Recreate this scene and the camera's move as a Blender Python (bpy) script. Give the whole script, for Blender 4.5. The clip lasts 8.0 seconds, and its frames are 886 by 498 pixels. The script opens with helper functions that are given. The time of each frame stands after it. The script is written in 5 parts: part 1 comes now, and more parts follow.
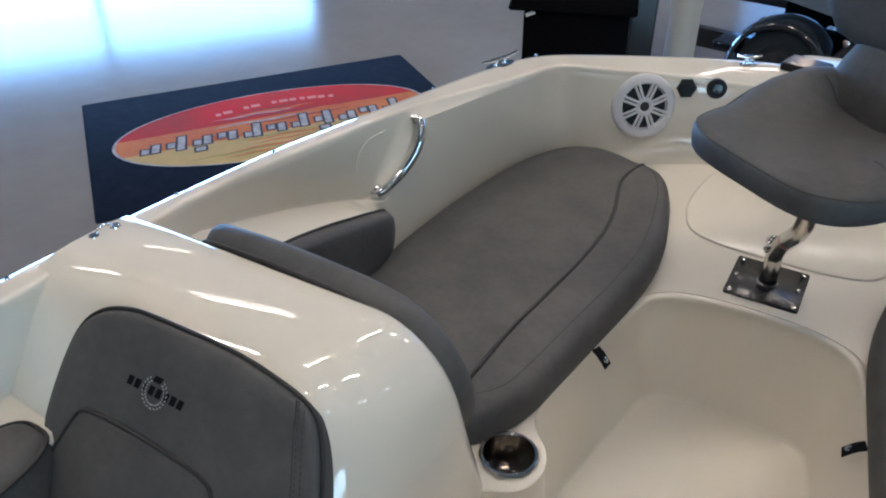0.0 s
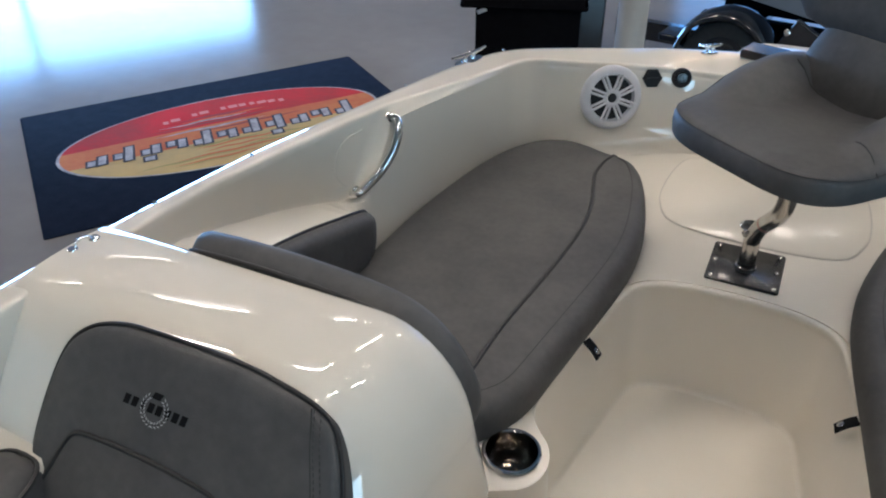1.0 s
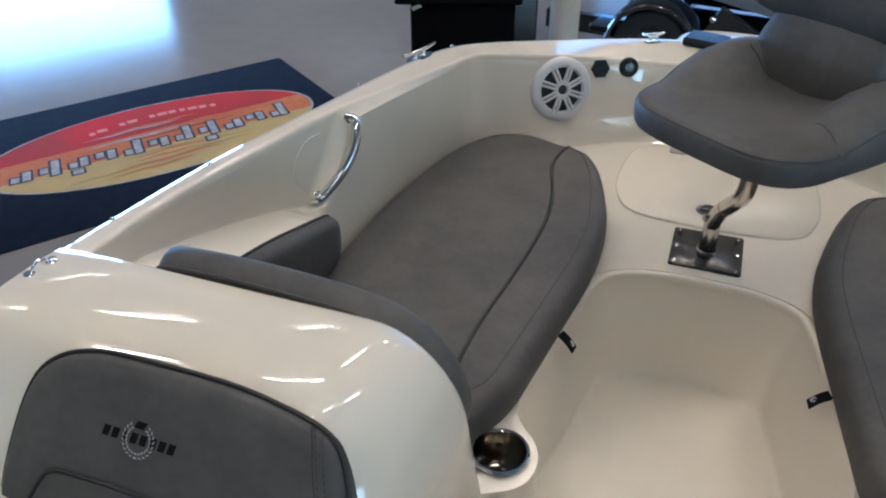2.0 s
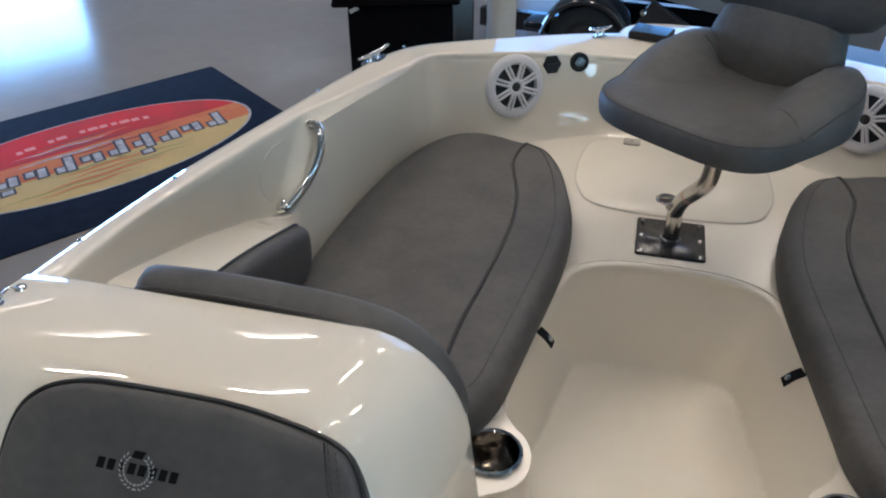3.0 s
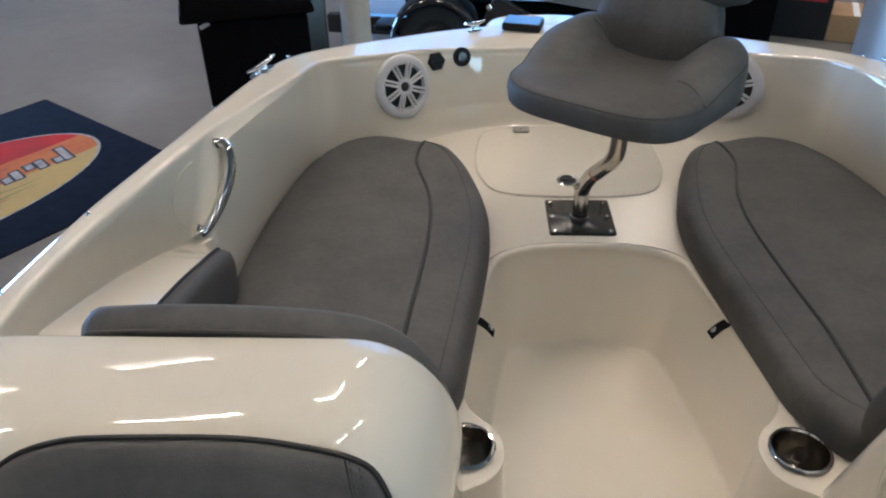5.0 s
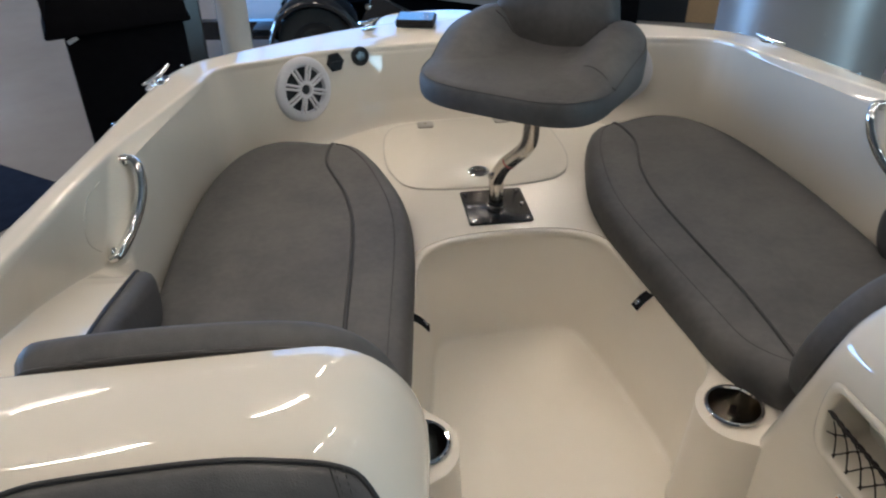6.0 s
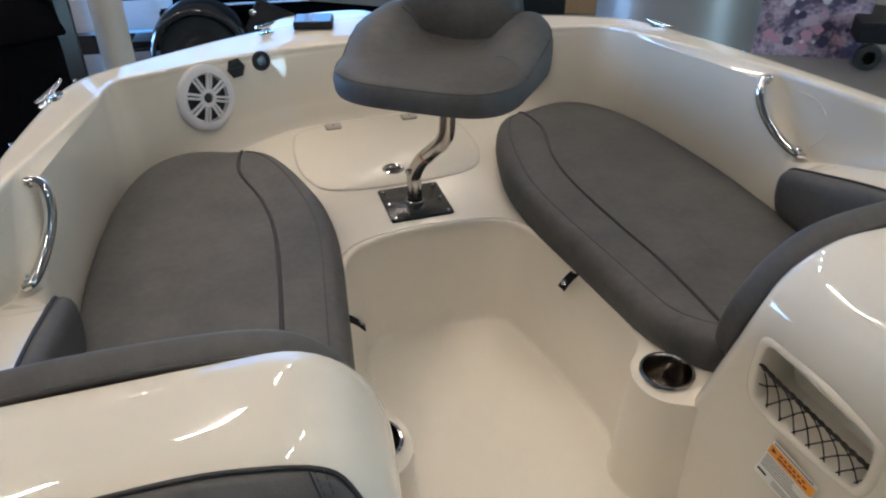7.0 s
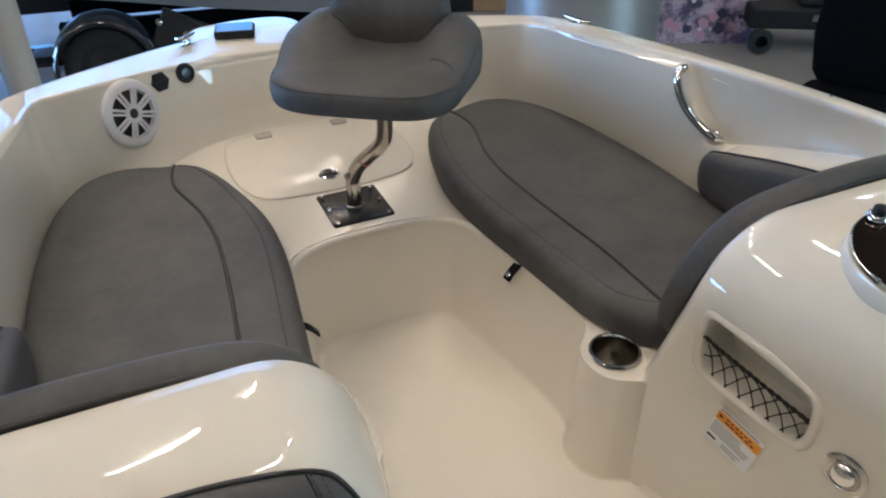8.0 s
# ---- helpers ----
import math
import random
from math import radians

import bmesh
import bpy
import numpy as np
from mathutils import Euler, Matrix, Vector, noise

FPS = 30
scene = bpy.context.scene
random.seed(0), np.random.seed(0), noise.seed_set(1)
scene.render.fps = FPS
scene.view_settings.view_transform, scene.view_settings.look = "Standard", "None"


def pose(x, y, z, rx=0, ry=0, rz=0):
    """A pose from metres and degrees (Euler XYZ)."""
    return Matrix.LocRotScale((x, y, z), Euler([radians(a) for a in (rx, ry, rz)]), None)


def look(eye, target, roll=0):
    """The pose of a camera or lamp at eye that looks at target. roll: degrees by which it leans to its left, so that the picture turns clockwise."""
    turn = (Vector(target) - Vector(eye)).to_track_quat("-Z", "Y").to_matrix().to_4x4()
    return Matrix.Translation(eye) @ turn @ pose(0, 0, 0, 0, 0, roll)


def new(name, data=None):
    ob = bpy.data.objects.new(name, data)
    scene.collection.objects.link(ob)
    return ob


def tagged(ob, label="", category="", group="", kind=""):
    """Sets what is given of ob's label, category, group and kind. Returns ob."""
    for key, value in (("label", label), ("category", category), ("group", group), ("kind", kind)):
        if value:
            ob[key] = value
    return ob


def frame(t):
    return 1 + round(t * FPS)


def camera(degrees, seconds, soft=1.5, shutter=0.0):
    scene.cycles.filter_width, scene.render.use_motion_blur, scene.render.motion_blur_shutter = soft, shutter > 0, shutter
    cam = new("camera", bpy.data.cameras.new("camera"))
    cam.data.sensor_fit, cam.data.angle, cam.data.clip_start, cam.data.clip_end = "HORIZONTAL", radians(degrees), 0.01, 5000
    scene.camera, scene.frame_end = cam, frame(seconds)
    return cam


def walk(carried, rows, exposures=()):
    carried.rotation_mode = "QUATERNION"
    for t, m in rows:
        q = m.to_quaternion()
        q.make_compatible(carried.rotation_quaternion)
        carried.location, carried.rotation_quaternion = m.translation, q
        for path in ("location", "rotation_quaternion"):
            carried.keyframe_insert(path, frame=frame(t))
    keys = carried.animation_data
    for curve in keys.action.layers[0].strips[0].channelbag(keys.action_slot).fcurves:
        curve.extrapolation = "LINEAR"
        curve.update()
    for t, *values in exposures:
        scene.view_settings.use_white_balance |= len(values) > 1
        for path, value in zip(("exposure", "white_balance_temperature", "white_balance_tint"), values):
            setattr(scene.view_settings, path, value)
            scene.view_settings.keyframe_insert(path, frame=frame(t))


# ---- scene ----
# The axes are the boat's own: x to starboard, y to the bow, z up from the bow deck.
# The showroom floor lies at FLOOR.
FLOOR = -1.10
cam = camera(59.72, 8.0, soft=2.0, shutter=0.4)
ROWS = [
    (0.0, 0.104, -1.749, 1.179, 31.12, -34.40, -0.55),
    (0.5, 0.062, -1.766, 1.172, 28.81, -34.41, -0.57),
    (1.0, 0.019, -1.774, 1.159, 26.41, -34.35, -0.52),
    (1.5, -0.021, -1.776, 1.150, 23.70, -34.41, -0.44),
    (2.0, -0.065, -1.778, 1.148, 20.50, -34.59, -0.40),
    (3.5, -0.189, -1.797, 1.140, 12.05, -34.48, -0.53),
    (4.0, -0.232, -1.802, 1.138, 8.99, -34.47, -0.55),
    (5.5, -0.355, -1.815, 1.126, -2.51, -34.21, -0.80),
    (6.0, -0.401, -1.810, 1.124, -7.89, -34.39, -0.61),
    (6.5, -0.438, -1.808, 1.117, -12.74, -34.37, -0.53),
    (7.0, -0.475, -1.807, 1.118, -17.11, -34.38, -0.36),
    (7.5, -0.513, -1.811, 1.129, -20.77, -34.43, -0.34),
    (8.0, -0.547, -1.814, 1.141, -24.35, -34.49, -0.30),
]


def gaze(x, y, z, yaw, pitch, roll):
    a, b = radians(yaw), radians(pitch)
    ahead = Vector((-math.sin(a) * math.cos(b), math.cos(a) * math.cos(b), math.sin(b)))
    return look((x, y, z), Vector((x, y, z)) + ahead, roll)


walk(cam, [(t, gaze(*row)) for t, *row in ROWS], [(0.0, 0.32, 5520, 9), (2.0, 0.32, 5530, 9), (4.0, 0.30, 5700, 9), (6.0, 0.32, 5840, 9), (8.0, 0.40, 5840, 9)])

# ---------------------------------------------------------------- light
world = bpy.data.worlds.new("sky")
scene.world = world
world.use_nodes = True
wn = world.node_tree.nodes
sky = wn.new("ShaderNodeTexSky")
sky.sky_type, sky.sun_disc = "NISHITA", False
sky.sun_elevation, sky.sun_rotation = radians(40), radians(120)
world.node_tree.links.new(sky.outputs["Color"], wn["Background"].inputs["Color"])
wn["Background"].inputs["Strength"].default_value = 0.15
scene.view_settings.exposure = 0.0

CEILING = 4.5
WINDOW_X = -14.0
EAST_X = 11.0
NORTH_Y = 9.5
# the boat stands askew in the room: the room's own axes
ROOM = pose(0, 0, 0, 0, 0, -35.6)


def area_lamp(name, m, sx, sy, power, colour, spread=180):
    lamp = bpy.data.lights.new(name, "AREA")
    lamp.shape, lamp.size, lamp.size_y = "RECTANGLE", sx, sy
    lamp.energy, lamp.color, lamp.spread = power, colour, radians(spread)
    ob = new(name, lamp)
    ob.matrix_world = m
    return tagged(ob, "daylight entering through the showroom glazing", "lamp", kind="structure")


# daylight in the openings of the glazed wall
area_lamp("window_light", ROOM @ pose(WINDOW_X - 0.45, -1.5, FLOOR + 1.45, 0, -90, 0), 2.8, 8.0, 1300, (0.33, 0.60, 1.0))
area_lamp("window_light", ROOM @ pose(-6.2, NORTH_Y - 0.15, FLOOR + 2.5, -90, 0, 0), 7.2, 4.6, 125, (0.25, 0.52, 1.0))
area_lamp("window_light", ROOM @ pose(EAST_X - 0.15, -1.8, FLOOR + 1.95, 0, 90, 0), 3.4, 4.2, 340, (0.66, 0.93, 1.0))


# ---------------------------------------------------------------- materials
def material(name, base, rough=0.5, metal=0.0, spots=None, scale=20.0, amount=0.5, bump=0.0, bump_scale=200.0,
             coat=0.0, rough_var=0.0, emit=0.0, ior=1.5):
    m = bpy.data.materials.new(name)
    m.use_nodes = True
    nt = m.node_tree
    b = nt.nodes["Principled BSDF"]
    b.inputs["Base Color"].default_value = (*base, 1)
    b.inputs["Roughness"].default_value = rough
    b.inputs["Metallic"].default_value = metal
    b.inputs["IOR"].default_value = ior
    b.inputs["Coat Weight"].default_value = coat
    b.inputs["Coat Roughness"].default_value = 0.04
    tc = nt.nodes.new("ShaderNodeTexCoord")
    if spots:
        n1 = nt.nodes.new("ShaderNodeTexNoise")
        n1.inputs["Scale"].default_value, n1.inputs["Detail"].default_value = scale, 6
        n2 = nt.nodes.new("ShaderNodeTexNoise")
        n2.inputs["Scale"].default_value, n2.inputs["Detail"].default_value = scale * 7, 3
        nt.links.new(tc.outputs["Object"], n1.inputs["Vector"])
        nt.links.new(tc.outputs["Object"], n2.inputs["Vector"])
        add = nt.nodes.new("ShaderNodeMath")
        add.operation = "MULTIPLY_ADD"
        add.inputs[1].default_value = 0.4
        nt.links.new(n2.outputs["Fac"], add.inputs[0])
        nt.links.new(n1.outputs["Fac"], add.inputs[2])
        ramp = nt.nodes.new("ShaderNodeValToRGB")
        ramp.color_ramp.elements[0].position, ramp.color_ramp.elements[1].position = 0.7 - amount * 0.4, 0.7 + amount * 0.4
        ramp.color_ramp.elements[0].color, ramp.color_ramp.elements[1].color = (*base, 1), (*spots, 1)
        nt.links.new(add.outputs[0], ramp.inputs["Fac"])
        nt.links.new(ramp.outputs["Color"], b.inputs["Base Color"])
        if rough_var:
            mr = nt.nodes.new("ShaderNodeMapRange")
            mr.inputs["To Min"].default_value, mr.inputs["To Max"].default_value = rough - rough_var, rough + rough_var
            nt.links.new(n1.outputs["Fac"], mr.inputs["Value"])
            nt.links.new(mr.outputs["Result"], b.inputs["Roughness"])
    if bump:
        n3 = nt.nodes.new("ShaderNodeTexNoise")
        n3.inputs["Scale"].default_value, n3.inputs["Detail"].default_value = bump_scale, 4
        nt.links.new(tc.outputs["Object"], n3.inputs["Vector"])
        bp = nt.nodes.new("ShaderNodeBump")
        bp.inputs["Strength"].default_value, bp.inputs["Distance"].default_value = bump, 0.002
        nt.links.new(n3.outputs["Fac"], bp.inputs["Height"])
        nt.links.new(bp.outputs["Normal"], b.inputs["Normal"])
    if emit:
        b.inputs["Emission Color"].default_value = (*base, 1)
        b.inputs["Emission Strength"].default_value = emit
    return m


GELCOAT = material("gelcoat", (0.705, 0.660, 0.572), 0.03, spots=(0.68, 0.634, 0.545), scale=3, amount=0.8, bump=0.012, bump_scale=14, coat=0.3)
DECK_GEL = material("deck_gelcoat", (0.70, 0.655, 0.57), 0.22, spots=(0.675, 0.63, 0.545), scale=4, amount=0.8, bump=0.02, bump_scale=30)
SOLE_GEL = material("sole_gelcoat", (0.78, 0.73, 0.64), 0.38, spots=(0.75, 0.69, 0.59), scale=5, amount=0.8, bump=0.03, bump_scale=90, ior=1.4)
WELL_GEL = material("well_gelcoat", (0.78, 0.73, 0.64), 0.28, spots=(0.76, 0.70, 0.60), scale=4, amount=0.8, bump=0.015, bump_scale=20)
VINYL = material("grey_vinyl", (0.060, 0.0590, 0.0595), 0.58, spots=(0.094, 0.0915, 0.089), scale=9, amount=0.55, bump=0.26, bump_scale=420, rough_var=0.08, ior=1.36)
PIPING = material("piping", (0.014, 0.0135, 0.0135), 0.55, spots=(0.022, 0.021, 0.021), scale=60)
STITCH = material("stitch_thread", (0.036, 0.035, 0.035), 0.7)
BLACK_VINYL = material("black_webbing", (0.006, 0.006, 0.007), 0.85, ior=1.25, bump=0.3, bump_scale=700)
CHROME = material("polished_stainless", (0.78, 0.77, 0.75), 0.07, 1.0, spots=(0.70, 0.69, 0.67), scale=30)
STEEL = material("brushed_stainless", (0.62, 0.60, 0.57), 0.2, 1.0, spots=(0.52, 0.48, 0.43), scale=25, bump=0.05)
BLACK_PLATE = material("black_plate", (0.010, 0.011, 0.012), 0.24, spots=(0.016, 0.016, 0.018), scale=30)
BLACK_PLASTIC = material("black_plastic", (0.008, 0.008, 0.009), 0.50, spots=(0.013, 0.013, 0.014), scale=50, ior=1.35)
WHITE_PLASTIC = material("white_plastic", (0.62, 0.62, 0.65), 0.3, spots=(0.58, 0.58, 0.61), scale=20)
SPEAKER_CONE = material("speaker_cone", (0.02, 0.02, 0.022), 0.6)
SEAM_LINE = material("hatch_gasket", (0.46, 0.43, 0.38), 0.6)
LATCH_GREY = material("latch_grey", (0.30, 0.28, 0.25), 0.5)
CONCRETE = material("polished_concrete", (0.200, 0.194, 0.192), 0.145, ior=1.22, spots=(0.155, 0.150, 0.148), scale=0.9, amount=1.0, bump=0.10, bump_scale=9, rough_var=0.03)
MAT_NAVY = material("mat_carpet", (0.006, 0.010, 0.022), 0.95, spots=(0.010, 0.014, 0.028), ior=1.12, scale=12, bump=0.6, bump_scale=300)
INK_RED = material("mat_red", (0.40, 0.022, 0.030), 0.85, spots=(0.25, 0.035, 0.035), scale=3, bump=0.4, bump_scale=300, ior=1.2)
INK_ORANGE = material("mat_orange", (0.40, 0.16, 0.065), 0.85, spots=(0.34, 0.10, 0.05), scale=3, bump=0.4, bump_scale=300, ior=1.2)
INK_YELLOW = material("mat_yellow", (0.40, 0.30, 0.13), 0.85, spots=(0.33, 0.26, 0.13), scale=3, bump=0.4, bump_scale=300, ior=1.2)
INK_DARK = material("mat_dark_red", (0.16, 0.03, 0.035), 0.9)
INK_WHITE = material("mat_white", (0.32, 0.335, 0.37), 0.85, spots=(0.17, 0.18, 0.22), scale=14, amount=0.4)
INK_OLIVE = material("mat_olive", (0.23, 0.22, 0.09), 0.85, ior=1.2)
INK_PINK = material("mat_pink", (0.46, 0.20, 0.20), 0.85, ior=1.2)
INK_BLACK = material("mat_black", (0.02, 0.025, 0.04), 0.9)
# stainless darkened in its colour for the dim reflections inside the cups
CUP_SHADED_STEEL = material("cup_shaded_stainless", (0.36, 0.34, 0.31), 0.13, 1.0, spots=(0.28, 0.26, 0.24), scale=30, bump=0.04)
RUBBER = material("tyre_rubber", (0.012, 0.012, 0.013), 0.7, spots=(0.02, 0.02, 0.02), scale=40, bump=0.3)
BLACK_PAINT = material("black_paint", (0.010, 0.011, 0.014), 0.15, coat=0.6, spots=(0.014, 0.015, 0.018), scale=20)
BLACK_CLOTH = material("black_cloth", (0.004, 0.004, 0.005), 0.9, spots=(0.006, 0.006, 0.007), scale=30, bump=0.4, ior=1.08)
POST_PAINT = material("post_paint", (0.52, 0.47, 0.41), 0.5, spots=(0.47, 0.43, 0.37), scale=4)
GREY_METAL = material("column_metal", (0.50, 0.48, 0.46), 0.42, 0.7, spots=(0.5, 0.5, 0.5), scale=3, rough_var=0.06)
WALL_PAINT = material("wall_paint", (0.34, 0.27, 0.20), 0.8, spots=(0.30, 0.235, 0.175), scale=1.5, bump=0.1)
CEIL_PAINT = material("ceiling_paint", (0.12, 0.11, 0.10), 0.85, spots=(0.17, 0.16, 0.145), scale=1)
FRAME_ALU = material("window_frame", (0.16, 0.16, 0.17), 0.4, 0.6)
TUBE_LIGHT = material("tube_light", (1.0, 0.82, 0.63), 0.4, emit=92.0)
TUBE_COOL = material("cool_tube_light", (0.84, 0.96, 1.0), 0.4, emit=28.0)
SKY_GLOW = material("outdoor_glow", (0.18, 0.50, 1.0), 0.8, emit=0.9)
HULL_WHITE = material("white_hull", (0.70, 0.70, 0.70), 0.25, coat=0.4, spots=(0.66, 0.66, 0.67), scale=2)
# aluminium-like grey, kept dark in the colour for a hull standing in shadow
SHADED_HULL = material("shaded_grey_hull", (0.33, 0.34, 0.36), 0.32, 0.3, spots=(0.29, 0.30, 0.32), scale=2)
CARDBOARD = material("cardboard", (0.36, 0.22, 0.11), 0.85, spots=(0.31, 0.19, 0.10), scale=6)
RED_PAINT = material("red_paint", (0.35, 0.02, 0.02), 0.3)
PAPER = material("label_paper", (0.78, 0.78, 0.76), 0.5)
ORANGE_INK = material("label_orange", (0.75, 0.30, 0.02), 0.5)
GREY_INK = material("label_grey_ink", (0.22, 0.22, 0.22), 0.6)
LOGO_BLACK = material("logo_black_thread", (0.004, 0.004, 0.005), 0.8, ior=1.25)
LOGO_SILVER = material("logo_silver_thread", (0.42, 0.42, 0.42), 0.5)
NET_CORD = material("net_elastic", (0.014, 0.010, 0.008), 0.75, bump=0.3, bump_scale=700)
DIAL = material("dial_face", (0.09, 0.065, 0.05), 0.06, 0.85, spots=(0.07, 0.05, 0.04), scale=12)
RED_MARK = material("red_marker", (0.35, 0.03, 0.02), 0.5)


# ---------------------------------------------------------------- mesh helpers
def thing(name, label, category, at=None, group="", kind=""):
    ob = new(name)
    if at is not None:
        ob.matrix_world = at
    return tagged(ob, label, category, group, kind)


def part(name, bm, mat, parent=None, label="", smooth=True, bevel=0.0, angle=30, segments=3):
    """Links a bmesh as one mesh object under a thing or under a part."""
    bmesh.ops.remove_doubles(bm, verts=bm.verts, dist=1e-5)
    bmesh.ops.recalc_face_normals(bm, faces=bm.faces)
    me = bpy.data.meshes.new(name)
    bm.to_mesh(me)
    bm.free()
    for p in me.polygons:
        p.use_smooth = smooth
    if smooth and not bevel:
        me.set_sharp_from_angle(angle=radians(50))
    me.materials.append(mat)
    ob = new(name, me)
    if parent is not None:
        ob.parent = parent
    if bevel:
        mod = ob.modifiers.new("bevel", "BEVEL")
        mod.width, mod.segments, mod.limit_method, mod.angle_limit = bevel, segments, "ANGLE", radians(angle)
        mod.harden_normals = True
    if label:
        tagged(ob, label)
    return ob


def catmull(pts, n=6, closed=False):
    pts = [Vector(p) for p in pts]
    out, k = [], len(pts)
    for i in range(k if closed else k - 1):
        p0 = pts[(i - 1) % k] if closed or i else pts[0] * 2 - pts[1]
        p1, p2 = pts[i], pts[(i + 1) % k]
        p3 = pts[(i + 2) % k] if closed or i + 2 < k else pts[-1] * 2 - pts[-2]
        for j in range(n):
            t = j / n
            out.append(0.5 * (2 * p1 + (p2 - p0) * t + (2 * p0 - 5 * p1 + 4 * p2 - p3) * t * t + (3 * p1 - p0 - 3 * p2 + p3) * t ** 3))
    if not closed:
        out.append(pts[-1])
    return out


def loft(rings, closed=True, caps=(False, False), bm=None):
    """Faces between rings of equally many points."""
    bm = bm or bmesh.new()
    rows = [[bm.verts.new(p) for p in ring] for ring in rings]
    n = len(rows[0])
    for a, b in zip(rows, rows[1:]):
        for i in range(n if closed else n - 1):
            j = (i + 1) % n
            bm.faces.new((a[i], a[j], b[j], b[i]))
    if caps[0]:
        bm.faces.new(rows[0])
    if caps[1]:
        bm.faces.new(rows[-1])
    return bm


def tube(pts, radius, n=8, closed=False, bm=None):
    """A round bar along points; radius may be a list."""
    pts = [Vector(p) for p in pts]
    k = len(pts)
    rad = radius if isinstance(radius, (list, tuple)) else [radius] * k
    rings, side = [], None
    for i, p in enumerate(pts):
        a = pts[(i - 1) % k] if closed or i else p
        b = pts[(i + 1) % k] if closed or i + 1 < k else p
        d = (b - a).normalized()
        if side is None:
            side = d.orthogonal().normalized()
        side = (side - d * side.dot(d)).normalized()
        up = d.cross(side)
        rings.append([p + rad[i] * (math.cos(s) * side + math.sin(s) * up) for s in (2 * math.pi * q / n for q in range(n))])
    if closed:
        rings.append(rings[0])
    return loft(rings, True, (not closed, not closed), bm)


def lathe(profile, n=32, m=Matrix(), bm=None, caps=(False, False)):
    """Turns (radius, height) pairs round the local z axis."""
    return loft([[m @ Vector((r * math.cos(2 * math.pi * i / n), r * math.sin(2 * math.pi * i / n), h)) for i in range(n)] for r, h in profile], True, caps, bm)


def box(sx, sy, sz, m=Matrix(), bm=None):
    bm = bm or bmesh.new()
    v = [bm.verts.new(m @ Vector((x * sx / 2, y * sy / 2, z * sz / 2))) for z in (-1, 1) for y in (-1, 1) for x in (-1, 1)]
    for f in ((0, 2, 3, 1), (4, 5, 7, 6), (0, 1, 5, 4), (2, 6, 7, 3), (0, 4, 6, 2), (1, 3, 7, 5)):
        bm.faces.new([v[i] for i in f])
    return bm


def inset(ring, d):
    """A closed flat ring moved inwards by d metres (counter-clockwise rings)."""
    n, out = len(ring), []
    for i, p in enumerate(ring):
        e = ring[(i + 1) % n] - ring[i - 1]
        nrm = Vector((-e.y, e.x)).normalized()
        out.append(Vector((p.x + nrm.x * d, p.y + nrm.y * d)))
    return out


def ccw(ring):
    ring = [Vector((p[0], p[1])) for p in ring]
    area = sum(a.x * b.y - b.x * a.y for a, b in zip(ring, ring[1:] + ring[:1]))
    return ring if area > 0 else ring[::-1]


def slab(ring, steps, m=Matrix(), bm=None, top=True, bottom=True):
    """A closed outline raised through (inset, height) steps, capped."""
    ring = ccw(ring)
    rings = [[m @ Vector((p.x, p.y, z)) for p in inset(ring, d)] for d, z in steps]
    return loft(rings, True, (bottom, top), bm)


def round_rect(w, h, r, n=5):
    out = []
    for cx, cy, a0 in ((w / 2 - r, h / 2 - r, 0), (-w / 2 + r, h / 2 - r, 90), (-w / 2 + r, -h / 2 + r, 180), (w / 2 - r, -h / 2 + r, 270)):
        for i in range(n + 1):
            a = radians(a0 + 90 * i / n)
            out.append(Vector((cx + r * math.cos(a), cy + r * math.sin(a))))
    return out


def frame_on(origin, normal, upward=(0, 0, 1)):
    """A pose whose z axis is the normal and whose y axis leans upward."""
    z = Vector(normal).normalized()
    x = Vector(upward).cross(z).normalized()
    y = z.cross(x)
    m = Matrix((x, y, z)).transposed().to_4x4()
    m.translation = Vector(origin)
    return m


def stitches(points, radius=0.0009, dash=0.006, gap=0.0035, bm=None):
    """Short thread stitches along a line."""
    bm = bm or bmesh.new()
    points = [Vector(p) for p in points]
    seg, run = [0.0], 0.0
    for a, b in zip(points, points[1:]):
        run += (b - a).length
        seg.append(run)

    def at(d):
        k = min(max(int(np.searchsorted(seg, d)), 1), len(points) - 1)
        f = (d - seg[k - 1]) / max(seg[k] - seg[k - 1], 1e-9)
        return points[k - 1].lerp(points[k], f)
    d = 0.0
    while d + dash < run:
        tube([at(d), at(d + dash / 2), at(d + dash)], [radius * 0.6, radius, radius * 0.6], 5, bm=bm)
        d += dash + gap
    return bm


from mathutils.bvhtree import BVHTree

# ---------------------------------------------------------------- showroom
def build_tube(lamp, glow):
    """The housing, added light shields and tube of a fluorescent fixture, hanging down from the lamp's origin."""
    part("housing", box(0.26, 1.3, 0.05, Matrix.Translation((0, 0, -0.025))), WHITE_PLASTIC, lamp, smooth=False)
    # unseen plates added to hold the tube's light off the walls at low angles
    for q in (-1, 1):
        part("side_shield", box(0.012, 1.3, 0.13, Matrix.Translation((q * 0.13, 0, -0.115))), FRAME_ALU, lamp, smooth=False)
        part("end_plate", box(0.25, 0.012, 0.13, Matrix.Translation((0, q * 0.644, -0.115))), FRAME_ALU, lamp, smooth=False)
    part("diffuser", slab(round_rect(0.08, 1.2, 0.035), [(0, -0.06), (0, -0.075), (0.02, -0.09)], bottom=False), glow, lamp)


